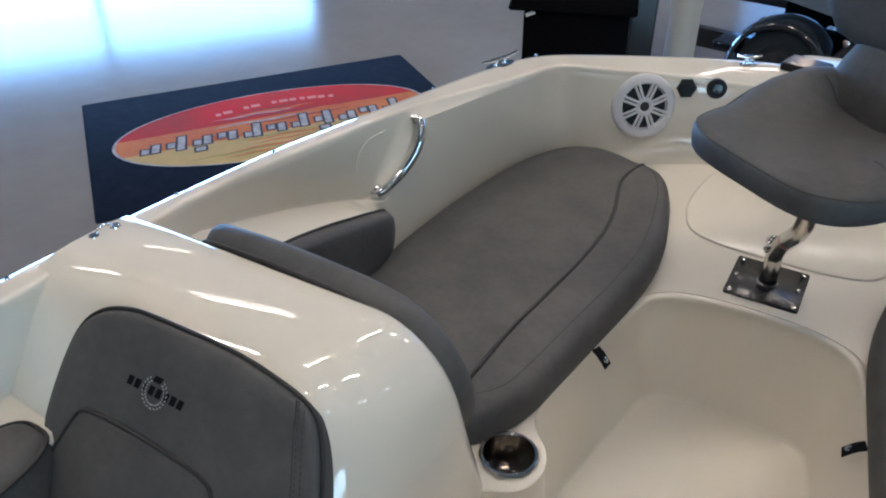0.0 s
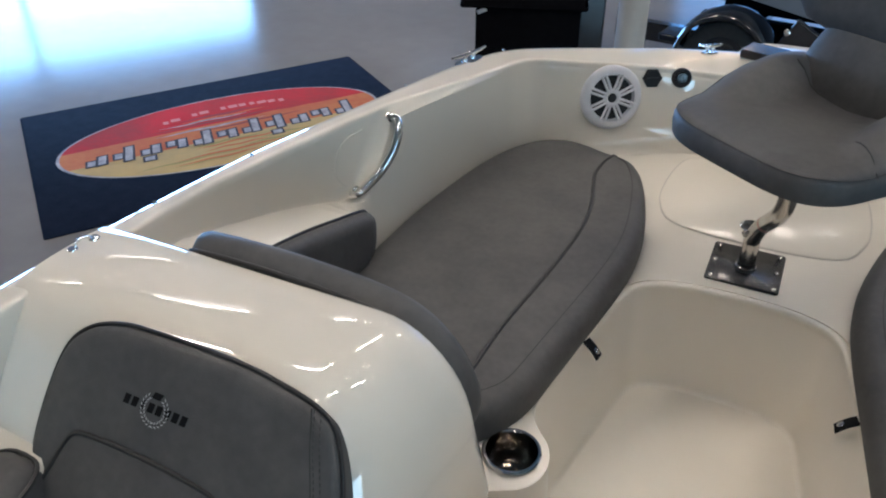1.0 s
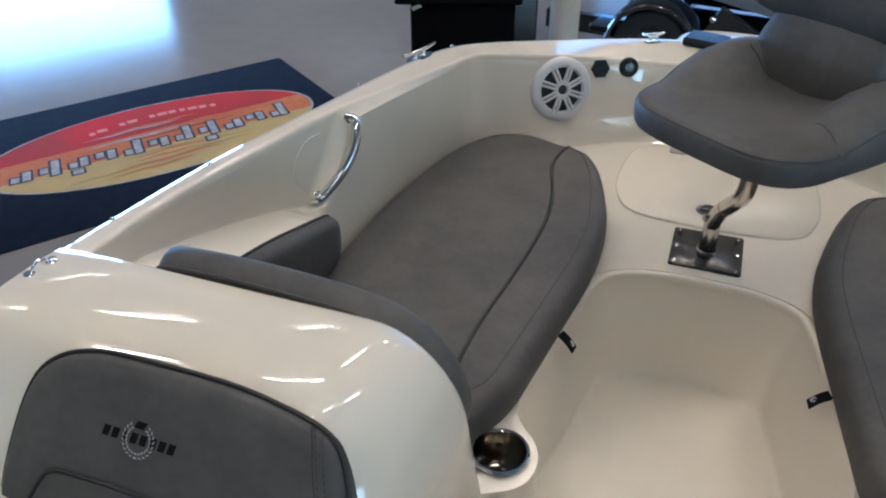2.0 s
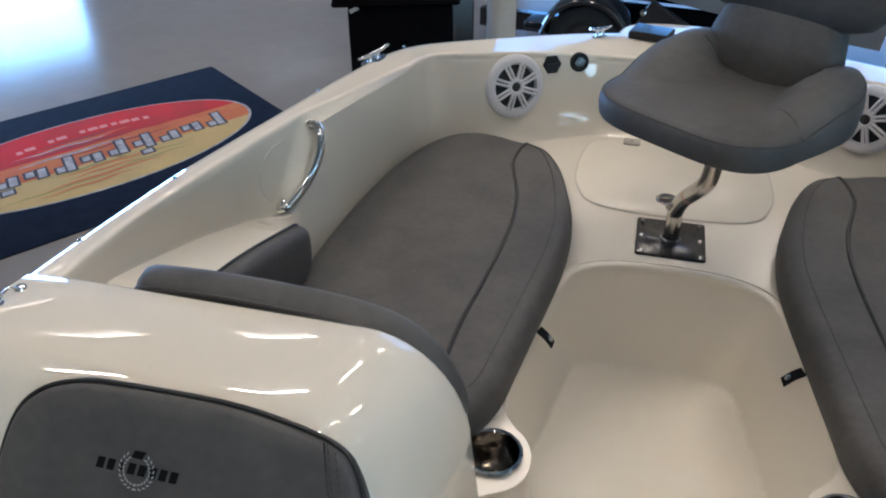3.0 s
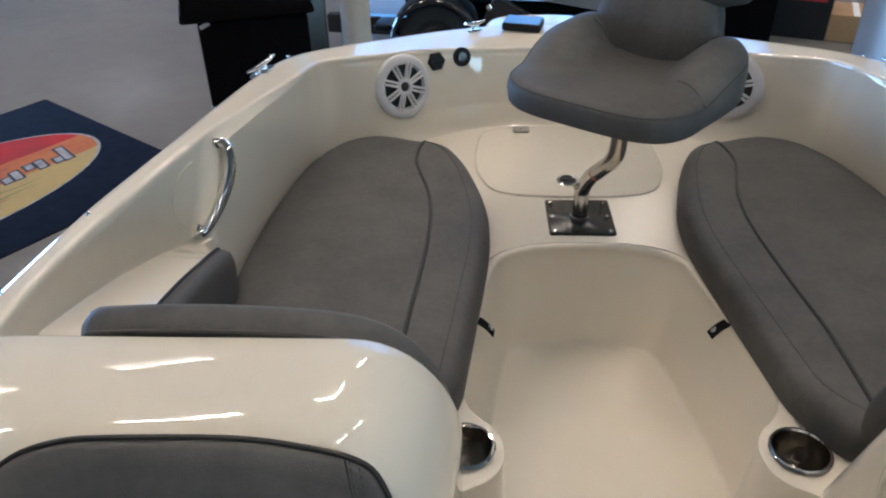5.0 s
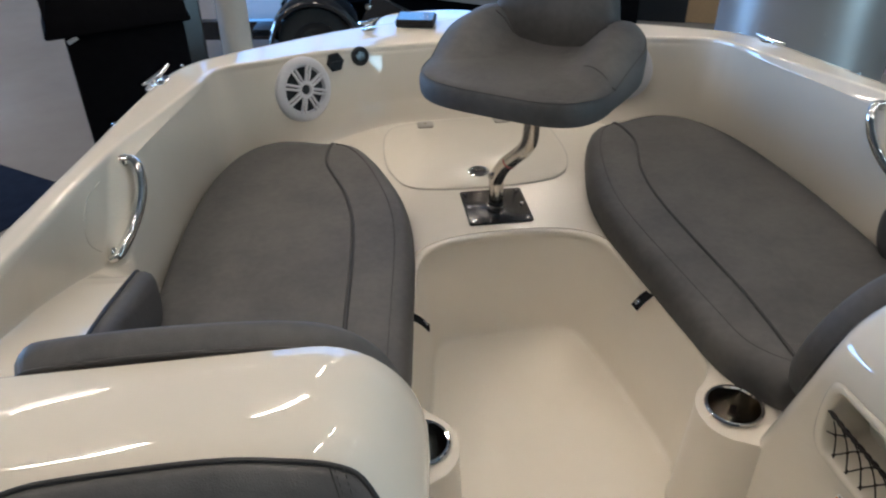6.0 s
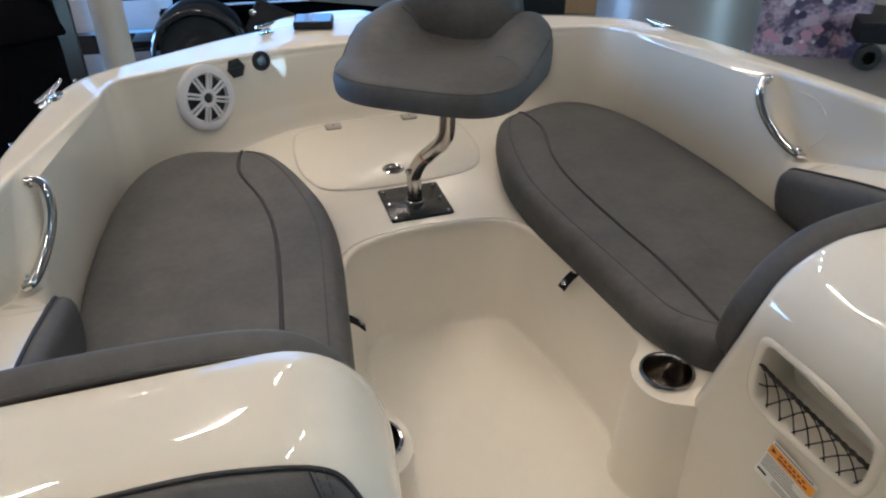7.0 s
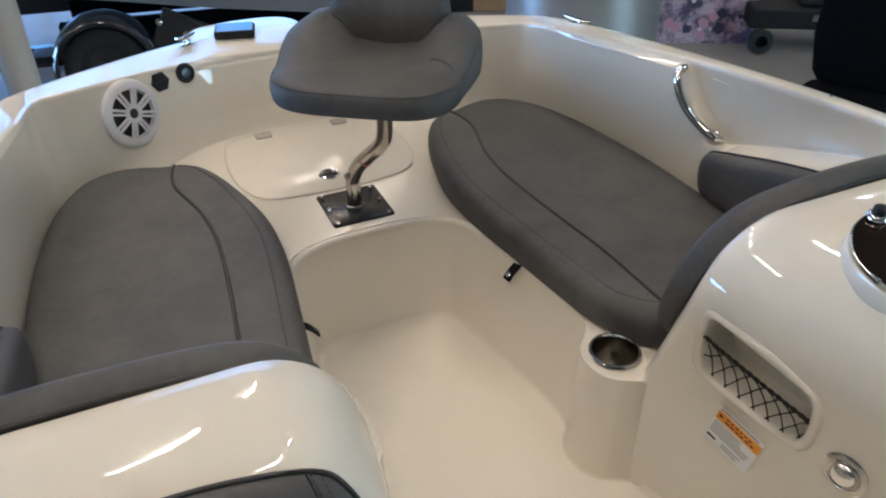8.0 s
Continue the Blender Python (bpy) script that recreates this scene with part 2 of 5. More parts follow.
def build_room():
    x0, x1, y0, y1 = WINDOW_X, EAST_X, -13.0, NORTH_Y
    cx, cy, w, d = (x0 + x1) / 2, (y0 + y1) / 2, x1 - x0, y1 - y0
    h = CEILING - FLOOR
    mid = FLOOR + h / 2

    def at(x, y, z):
        return ROOM @ Matrix.Translation((x, y, z))
    fl = part("floor", box(w + 1, d + 1, 0.2, at(cx, cy, FLOOR - 0.1)), CONCRETE, smooth=False)
    tagged(fl, "polished grey concrete showroom floor with soft reflections", "floor", kind="structure")
    ce = part("ceiling", box(w + 1, d + 1, 0.2, at(cx, cy, CEILING + 0.1)), CEIL_PAINT, smooth=False)
    tagged(ce, "plain painted showroom ceiling", "ceiling", kind="structure")
    for name, sx, sy, px, py in (("wall_south", w + 0.4, 0.2, cx, y0 - 0.1),):
        wl = part(name, box(sx, sy, h, at(px, py, mid)), WALL_PAINT, smooth=False)
        tagged(wl, "plain beige painted showroom wall", "wall", kind="structure")
    # the glazed wall: piers between two openings under a lintel
    count = 0
    for name, xw, xg, openings, tall in (("wall_west", x0 - 0.1, x0 - 2.0, ((-5.5, 2.5),), 2.9), ("wall_east", x1 + 0.1, x1 + 2.0, ((-4.0, 0.4),), 3.9)):
        top = FLOOR + tall
        bm = bmesh.new()
        edges = [y0] + [y for pair in openings for y in pair] + [y1]
        for k in range(0, len(edges), 2):
            box(0.2, edges[k + 1] - edges[k], h, at(xw, (edges[k] + edges[k + 1]) / 2, mid), bm)
        for a, b in openings:
            box(0.2, b - a, CEILING - top, at(xw, (a + b) / 2, (CEILING + top) / 2), bm)
        tagged(part(name, bm, WALL_PAINT, smooth=False), "painted wall round the wide showroom glazing", "wall", kind="structure")
        for a, b in openings:
            count += 1
            win = tagged(new("window_%d" % count), "aluminium-framed showroom glazing, bright daylight behind", "window", kind="structure")
            n = round((b - a) / 3.6)
            for i in range(n + 1):
                part("mullion", box(0.12, 0.10, tall, at(xw, a + 0.05 + (b - a - 0.1) * i / n, FLOOR + tall / 2)), FRAME_ALU, win, smooth=False)
            for h_bar, thick in ((1.05, 0.10), (2.2, 0.08)):
                part("transom", box(0.10, b - a, thick, at(xw, (a + b) / 2, FLOOR + h_bar)), FRAME_ALU, win, smooth=False)
        glow = part("backdrop", box(0.05, 26, 7, at(xg, -2, FLOOR + 2.9)), SKY_GLOW, smooth=False)
        tagged(glow, "bright bluish daylight outside the glazing", "backdrop", kind="structure")
    # the wall beyond the bow has a tall glazed front
    a, b, tall = -10.0, -2.4, FLOOR + 5.0
    bm = box(a - x0 + 0.2, 0.2, h, at((x0 - 0.2 + a) / 2, y1 + 0.1, mid))
    box(x1 + 0.2 - b, 0.2, h, at((x1 + 0.2 + b) / 2, y1 + 0.1, mid), bm)
    box(b - a, 0.2, CEILING - tall, at((a + b) / 2, y1 + 0.1, (CEILING + tall) / 2), bm)
    tagged(part("wall_north", bm, WALL_PAINT, smooth=False), "painted wall round the tall showroom glazing", "wall", kind="structure")
    win = tagged(new("window_3"), "tall aluminium-framed showroom glazing, daylight behind", "window", kind="structure")
    for i in range(6):
        part("mullion", box(0.10, 0.12, 5.0, at(a + 0.05 + (b - a - 0.1) * i / 5, y1 + 0.1, FLOOR + 2.5)), FRAME_ALU, win, smooth=False)
    part("transom", box(b - a, 0.10, 0.10, at((a + b) / 2, y1 + 0.1, FLOOR + 2.5)), FRAME_ALU, win, smooth=False)
    glow = part("backdrop", box(14, 0.05, 7, at(-6.2, y1 + 2.0, FLOOR + 3.0)), SKY_GLOW, smooth=False)
    tagged(glow, "bright bluish daylight outside the glazing", "backdrop", kind="structure")
    # rows of ceiling tubes
    for x in (-8.2, -5.3, -2.3, 0.9, 4.2, 7.4):
        for y in (-3.1, -0.7, 1.7, 4.1, 6.5, 8.9):
            lamp = thing("ceiling_light", "long white fluorescent ceiling light fixture", "ceiling light",
                         ROOM @ pose(x, y, CEILING), group="showroom ceiling lights")
            build_tube(lamp, TUBE_LIGHT if x < 3 else TUBE_COOL)
    # one tube hangs low on rods over the aisle
    z = 1.13
    lamp = thing("hanging_light", "white fluorescent tube light hung low on two rods", "hanging light", ROOM @ pose(-9.0, 3.87, z))
    build_tube(lamp, TUBE_COOL)
    for y in (-0.5, 0.5):
        part("rod", lathe([(0.006, 0.0), (0.006, CEILING - z)], 8, Matrix.Translation((0, y, 0))), FRAME_ALU, lamp)


build_room()


# ---------------------------------------------------------------- the boat
boat = thing("boat", "cream gelcoat bow-rider boat with grey vinyl seats on a showroom trailer", "boat")

# half stations from the stern to the stem: outer gunwale, inner gunwale, foot of the inner wall, gunwale height
HALF = [
    ((1.085, -3.2), (1.005, -3.2), (0.90, -3.2), 0.42),
    ((1.082, -2.2), (1.005, -2.2), (0.90, -2.2), 0.42),
    ((1.078, -1.6), (1.005, -1.6), (0.89, -1.6), 0.418),
    ((1.075, -1.25), (1.000, -1.25), (0.875, -1.25), 0.415),
    ((1.055, -0.97), (0.968, -0.97), (0.862, -0.97), 0.41),
    ((1.022, -0.66), (0.925, -0.66), (0.864, -0.66), 0.40),
    ((0.990, -0.47), (0.893, -0.47), (0.861, -0.47), 0.392),
    ((0.955, -0.27), (0.862, -0.27), (0.850, -0.27), 0.381),
    ((0.935, -0.10), (0.828, -0.10), (0.831, -0.10), 0.366),
    ((0.915, 0.06), (0.796, 0.06), (0.808, 0.06), 0.351),
    ((0.893, 0.20), (0.770, 0.19), (0.778, 0.20), 0.338),
    ((0.865, 0.33), (0.756, 0.290), (0.744, 0.298), 0.325),
    ((0.815, 0.45), (0.724, 0.378), (0.690, 0.372), 0.308),
    ((0.715, 0.565), (0.600, 0.462), (0.570, 0.425), 0.290),
    ((0.570, 0.69), (0.480, 0.548), (0.450, 0.500), 0.272),
    ((0.430, 0.80), (0.370, 0.610), (0.345, 0.560), 0.256),
    ((0.290, 0.885), (0.260, 0.655), (0.245, 0.600), 0.243),
    ((0.150, 0.930), (0.130, 0.675), (0.125, 0.612), 0.238),
    ((0.0, 0.945), (0.0, 0.68), (0.0, 0.615), 0.237),
]


def stations():
    """Port stern to stem to starboard stern, smoothly interpolated."""
    flat, half = HALF, []
    cols = [catmull([(*r[k], 0) for r in flat], 26) for k in (0, 1, 2)]
    zs = catmull([(r[3], 0, 0) for r in flat], 26)
    for o, i, b, z in zip(*cols, zs):
        half.append(((o.x, o.y), (i.x, i.y), (b.x, b.y), z.x))
    port = [((-o[0], o[1]), (-i[0], i[1]), (-b[0], b[1]), z) for o, i, b, z in half]
    return port + half[-2::-1]


def shelf_at(y):
    """Height of the arm shelf along the side and how far the wall above it is set back (0 to 1)."""
    return 0.25 if y < -1.08 else min(0.19 + max(-0.42 - y, 0) * 0.31, 0.335)


def facet_y(z):
    """Where the slanting handle facet begins at height z."""
    return -0.228 - max(0.0, 0.365 - z) * 1.04


def set_back(y, z):
    """1 where the side wall is set back behind the slanting handle facet, 0 ahead of it."""
    f = min(max((facet_y(z) - y) / 0.042, 0.0), 1.0)
    return 0.85 * f + 0.15 * f * f * (3 - 2 * f)


def lip_out(y):
    """How far the gunwale's inner lip stands outboard of the fore wall's top."""
    return float(np.interp(y, [-1.30, -1.02, -0.90, -0.78, -0.66, -0.47, -0.40, -0.27, -0.10, 0.08, 0.22], [0.0, 0.012, 0.031, 0.039, 0.037, 0.036, 0.035, 0.028, 0.015, 0.005, 0.0]))


STATIONS = stations()


def build_liner():
    rings = []
    for o, i, b, z in STATIONS:
        s = -1 if o[0] < 0 else 1
        h = shelf_at(o[1])
        ox, oy, ix, iy, bx, by = *o, *i, *b
        # straight wall points, then the set-back wall with its shelf
        def wall(f, zz):
            return Vector((ix + (bx - ix) * f, iy + (by - iy) * f, zz))
        def mix(p, q):
            return p.lerp(q, set_back(oy, p.z))
        top = z
        foot_x = s * float(np.interp(-oy, [0.22, 0.30, 0.36, 0.41, 0.487, 0.55, 0.63, 0.75, 0.89, 1.0, 1.25, 3.3], [0.872, 0.888, 0.900, 0.916, 0.950, 0.964, 0.979, 0.988, 0.990, 0.996, 1.006, 1.006]))
        add = lip_out(oy)
        lx = ix + s * add
        lip = mix(Vector((ix, iy, top - 0.014 - 0.45 * add)), Vector((lx, iy, top - 0.016)))
        w0 = mix(wall(0.08, top * 0.92 - 0.45 * add), Vector((lx, iy, top - 0.016)).lerp(Vector((foot_x, iy, h)), 0.10))
        side = []
        for k in range(1, 12):
            q = k / 12
            side.append(mix(wall(0.08 + 0.37 * q, top * (0.92 - 0.32 * q) - 0.45 * add * (1 - q)), Vector((lx, iy, top - 0.016)).lerp(Vector((foot_x, iy, h + 0.007)), 0.10 + 0.90 * q)))
        w2 = mix(wall(0.45, top * 0.60), Vector((foot_x, iy, h + 0.007)))
        w2b = mix(wall(0.50, top * 0.55), Vector((foot_x - s * 0.002, iy, h + 0.0015)))
        w3 = mix(wall(0.55, top * 0.50), Vector((foot_x - s * 0.008, iy, h)))
        w4 = mix(wall(0.62, top * 0.42), Vector((bx - s * 0.006, by, h - 0.002)))
        w5 = mix(wall(0.70, top * 0.33), Vector((bx - s * 0.016, by, h - 0.012)))
        w5b = mix(wall(0.78, top * 0.26), Vector((bx - s * 0.018, by, h - 0.035)))
        w6 = wall(0.92, 0.05)
        w7 = wall(1.0, 0.018)
        inward = Vector((ix - ox, iy - oy, 0)).normalized()
        w8 = Vector((bx, by, 0)) + inward * 0.02
        edge = 0.012
        rings.append([
            Vector((ox, oy, top - 0.075)), Vector((ox, oy, top - 0.02)),
            Vector((ox, oy, top - 0.008)) + inward * 0.004, Vector((ox, oy, top)) + inward * edge, Vector((ox, oy, top)) + inward * (edge + 0.012),
            Vector((lx, iy, top + 0.003)) - inward * 0.016,
            Vector((lx, iy, top + 0.0026)) - inward * 0.007, Vector((lx, iy, top + 0.0010)) - inward * 0.0028, Vector((lx, iy, top - 0.0035)) - inward * 0.0006,
            Vector((lx, iy, top - 0.009)).lerp(lip, 0.5), lip, lip.lerp(w0, 0.3), w0, *side, w2, w2b, w3, w4, w5, w5b, w6, w7, w8])
    bm = loft(rings, closed=False)
    sheet = part("deck_liner", bm, GELCOAT, boat, "glossy cream moulded gelcoat inner liner", angle=60)
    # hull outside: topside, chine and keel
    rings = []
    for o, i, b, z in STATIONS:
        ox, oy = o
        f = max(0.0, (oy + 0.6) / 1.55)
        rings.append([Vector((ox, oy, z - 0.07)), Vector((ox * 0.99, oy, z - 0.10)),
                      Vector((ox * (0.97 - 0.12 * f), oy - 0.03 * f, z - 0.35)), Vector((ox * (0.93 - 0.3 * f), oy - 0.10 * f, -0.30 + 0.12 * f)),
                      Vector((ox * 0.80 * (1 - 0.6 * f), oy - 0.16 * f, -0.46 + 0.16 * f)), Vector((0, oy - 0.22 * f, -0.66 + 0.30 * f))])
    part("hull", loft(rings, closed=False), HULL_WHITE, boat, "glossy white moulded hull")
    # transom closes the stern
    bm = bmesh.new()
    ring = [Vector(p) for p in rings[0]] + [Vector(p) for p in rings[-1][::-1][1:]]
    bm.faces.new([bm.verts.new(p) for p in ring])
    part("transom", bm, HULL_WHITE, boat)
    # rubber-edged rub rail round the outside
    for s in (-1, 1):
        pts = [Vector((o[0] * 1.004, o[1] + (0.006 if o[1] > 0.4 else 0), z - 0.06)) for o, i, b, z in STATIONS if o[0] * s >= -1e-6]
        part("rub_rail", tube(pts, 0.014, 8), WHITE_PLASTIC, boat, "white vinyl rub rail")
    return sheet


liner = build_liner()

# the well between the benches: half outline of its rim, from the front middle round to the stern
RIM = [(0.0, -0.146), (0.08, -0.149), (0.145, -0.160), (0.195, -0.180), (0.227, -0.209), (0.245, -0.250), (0.262, -0.33), (0.288, -0.48), (0.309, -0.62),
       (0.311, -0.700), (0.286, -0.742), (0.259, -0.768), (0.242, -0.800), (0.238, -0.833), (0.246, -0.868), (0.269, -0.896), (0.303, -0.915),
       (0.343, -0.945), (0.361, -1.03), (0.373, -1.10), (0.418, -1.305), (0.458, -1.50), (0.473, -1.75), (0.473, -2.2), (0.473, -3.1)]
SOLE_Z = -0.30


def rim_loop():
    half = catmull([(x, y, 0) for x, y in RIM], 3)
    return [Vector((p.x, p.y)) for p in half] + [Vector((-p.x, p.y)) for p in half[:0:-1]]


def build_deck():
    rim = ccw(rim_loop())
    # flat deck between the foot of the walls and the rim
    bm = bmesh.new()
    outer = [Vector((b[0], b[1], 0.0)) + Vector((i[0] - o[0], i[1] - o[1], 0)).normalized() * 0.018 for o, i, b, z in STATIONS]
    cups = [[Vector((q * 0.311 + 0.0505 * math.cos(a), -0.822 + 0.0505 * math.sin(a), 0.0)) for a in (2 * math.pi * k / 32 for k in range(32))] for q in (-1, 1)]
    for ring in (outer, [p.lerp(q, min(max((p.y + 0.50) / 0.2, 0.0), 1.0)).to_3d() for p, q in zip(rim, inset(rim, -0.027))], *cups):
        vs = [bm.verts.new(p) for p in ring]
        for a, b in zip(vs, vs[1:] + vs[:1]):
            bm.edges.new((a, b))
    bmesh.ops.triangle_fill(bm, use_beauty=True, edges=bm.edges[:])
    part("bow_deck", bm, DECK_GEL, boat, "cream gelcoat bow deck")
    # raised bead round the rim, walls of the well, sole
    # the bead runs round the front only and fades into a plain rounded edge
    # each step: how far inwards, height with the lip, height without it
    steps = [(-0.0270, 0.0, 0.0), (-0.0262, -0.0110, 0.0), (-0.0186, -0.0110, 0.0), (-0.0178, 0.0030, 0.0), (-0.0160, 0.0050, 0.0), (-0.0040, 0.0055, 0.0), (-0.0008, 0.0040, -0.0005),
             (0.0008, -0.0010, -0.002), (0.0010, -0.0080, -0.008), (0.0004, -0.0120, -0.012), (-0.0030, -0.0140, -0.014), (-0.0030, -0.0200, -0.020), (0.0, -0.040, -0.040),
             (0.012, -0.13, -0.13), (0.023, -0.22, -0.22), (0.0305, -0.281, -0.281), (0.0325, -0.291, -0.291), (0.036, -0.2975, -0.2975), (0.043, SOLE_Z, SOLE_Z)]
    rings = []

    def draft(d):
        # the cup pods stand nearly upright, the rest of the wall leans
        out = []
        for p, q in zip(rim, inset(rim, d)):
            k = 1 - 0.65 * min(max((0.125 - abs(p.y + 0.835)) / 0.04, 0.0), 1.0)
            out.append(p.lerp(q, k))
        return out
    for d, zb, zp in steps:
        ring = []
        for p, q in zip(rim, draft(d)):
            f = min(max((p.y + 0.50) / 0.2, 0.0), 1.0)
            q = p.lerp(q, f) if d < 0 else q
            ring.append(Vector((q.x, q.y, zp + (zb - zp) * f)))
        rings.append(ring)
    part("well_wall", loft(rings), WELL_GEL, boat, "cream gelcoat foot well wall", angle=80)
    bm = bmesh.new()
    vs = [bm.verts.new((p.x, p.y, SOLE_Z)) for p in draft(0.040)]
    for a, b in zip(vs, vs[1:] + vs[:1]):
        bm.edges.new((a, b))
    bmesh.ops.triangle_fill(bm, use_beauty=True, edges=bm.edges[:])
    part("sole", bm, SOLE_GEL, boat, "cream textured cockpit sole", smooth=False)


build_deck()


AISLE_X = 0.315
SKEW = {-1: 0.14, 1: 0.21}
# the pocket's opening on the aisle side, as (y, z)
POCKET = [(p.x, p.y) for p in catmull([(-1.046, 0.235, 0), (-1.050, 0.262, 0), (-1.064, 0.271, 0), (-1.086, 0.268, 0), (-1.165, 0.254, 0), (-1.234, 0.240, 0), (-1.252, 0.228, 0), (-1.259, 0.203, 0), (-1.259, 0.160, 0), (-1.251, 0.136, 0),
                                      (-1.232, 0.128, 0), (-1.150, 0.136, 0), (-1.078, 0.144, 0), (-1.055, 0.158, 0), (-1.047, 0.190, 0)], 3, True)]


def build_console(s):
    """The moulded block between gunwale and aisle whose front carries the bow backrest; s: -1 port, 1 starboard."""
    rings = []
    top_z, foot = 0.425, -0.855
    x0 = 0.475 if s < 0 else 0.500
    ends = [(1.040, 0.0), (0.995, 0.0), (0.93, 0.0), (0.80, 0.0), (0.68, 0.0), (0.56, 0.0)] + [(x0, a) for a in (0, 8, 16, 24, 32, 40, 48, 56, 64, 72, 80, 86, 90)]
    for x, a in ends:
        c, sn = math.cos(radians(a)), math.sin(radians(a))
        h = top_z - (0.195 if s < 0 else 0.160) * (1 - c) - (0.0065 if x > 1.02 else 0.003 if x > 0.95 else 0)
        xx = x - (x0 - 0.315) * sn if x == x0 else x
        yf = foot - 0.075 * (1 - c)
        lean = 0.135 * h / top_z
        if s < 0:
            k = 0.35 + 0.65 * c
            aft = [(-1.12, h + 0.008), (-1.16, h + 0.006), (-1.185, h), (-1.205, h - 0.012 * k), (-1.23, h - 0.040 * k),
                   (-1.27, h - 0.095 * k), (-1.36, h - 0.22 * k), (-1.44, h - 0.325 * k), (-1.52, h - 0.345 * k), (-1.62, h - 0.345 * k), (-1.66, 0.0)]
        else:
            aft = [(-1.12, h + 0.004), (-1.16, h + 0.005), (-1.20, h + 0.006), (-1.24, h + 0.006), (-1.28, h + 0.007), (-1.33, h + 0.008),
                   (-1.40, h + 0.010), (-1.50, h + 0.01), (-1.58, h), (-1.62, h - 0.04), (-1.66, 0.0)]
        def skew(y):
            # the aisle side runs outwards to the stern
            return xx + (max(0.0, -1.03 - y) * SKEW[s] if x == x0 else 0.0) * min(1.0, sn * 1.5)
        prof = [(yf, 0.0), (yf - lean * 0.33, h * 0.33), (yf - lean * 0.72, h * 0.72), (yf - lean * 0.955, h * 0.955),
                (yf - lean - 0.004, h - 0.006), (yf - lean - 0.014, h), (yf - lean - 0.05, h + 0.005)] + aft
        rings.append([Vector((s * skew(y), y, z)) for y, z in prof])
    bm = loft(rings, closed=False)
    # aisle side down to the deck; the helm's has the pocket's opening in it
    edge = [(p.y, p.z) for p in rings[-1]]
    sheet = bmesh.new()
    rim = [Vector((y, z, 0)) for y, z in edge] + [Vector((edge[-1][0], SOLE_Z, 0)), Vector((edge[0][0], SOLE_Z, 0))]
    for ring in [rim] + ([[Vector((y, z, 0)) for y, z in POCKET]] if s > 0 else []):
        vs = [sheet.verts.new(p) for p in ring]
        for a, b in zip(vs, vs[1:] + vs[:1]):
            sheet.edges.new((a, b))
    bmesh.ops.triangle_fill(sheet, use_beauty=True, edges=sheet.edges[:])
    for v in sheet.verts:
        y, z = v.co.x, v.co.y
        v.co = Vector((s * (AISLE_X + max(0.0, -1.03 - y) * SKEW[s]), y, z))
    panel = bpy.data.meshes.new("panel")
    sheet.to_mesh(panel)
    sheet.free()
    bm.from_mesh(panel)
    bpy.data.meshes.remove(panel)
    return bm


port_console = part("port_console", build_console(-1), GELCOAT, boat, "glossy cream moulded console behind the port bench", angle=70)
helm_console = part("helm_console", build_console(1), GELCOAT, boat, "glossy cream moulded helm console", angle=70)


# hatch lid with its gasket line, two flush latches and a drain
def build_hatch():
    ring = [(-0.285, 0.30), (-0.272, 0.225), (-0.235, 0.150), (-0.15, 0.117), (0.0, 0.108), (0.15, 0.117), (0.235, 0.150), (0.272, 0.225), (0.285, 0.30),
            (0.282, 0.42), (0.262, 0.52), (0.215, 0.565), (0.10, 0.582), (0.0, 0.585), (-0.10, 0.582), (-0.215, 0.565), (-0.262, 0.52), (-0.282, 0.42)]
    pts = catmull([(x, y, 0) for x, y in ring], 4, True)
    hatch = part("hatch", slab([(p.x, p.y) for p in pts], [(0.004, 0.0005), (0.004, 0.003), (0.008, 0.005)], bottom=False), DECK_GEL, boat, "cream flush anchor hatch lid")
    bm = slab([(p.x, p.y) for p in pts], [(0.0, 0.0005), (0.0, 0.002), (0.0032, 0.002), (0.0032, 0.0005)], bottom=False, top=False)
    part("gasket", bm, SEAM_LINE, hatch, "thin grey gasket line")
    for x in (-0.130, 0.130):
        m = Matrix.Translation((x, 0.545, 0.005))
        latch = part("latch", slab(round_rect(0.054, 0.044, 0.010), [(0, 0), (0, 0.004), (0.004, 0.006)], m, bottom=False), LATCH_GREY, hatch, "grey flush hatch hinge")
        part("screw", lathe([(0.004, 0), (0.004, 0.002), (0.0, 0.0025)], 10, m @ Matrix.Translation((0, 0, 0.006))), STEEL, latch)
    m = Matrix.Translation((-0.012, 0.200, 0.005))
    ring_pull = part("ring_pull", lathe([(0.033, 0), (0.033, 0.003), (0.028, 0.005), (0.026, 0.002), (0.024, 0.001)], 28, m), CHROME, hatch, "round polished flush pull latch")
    part("pull_cup", lathe([(0.0245, 0.0015), (0.010, 0.0008), (0.0, 0.0008)], 28, m), BLACK_PLASTIC, ring_pull, "dark recessed pull")
    part("pull_bar", tube([m @ Vector((x, 0.004, 0.0025)) for x in (-0.021, 0.0, 0.021)], 0.0025, 8), STEEL, ring_pull)


build_hatch()


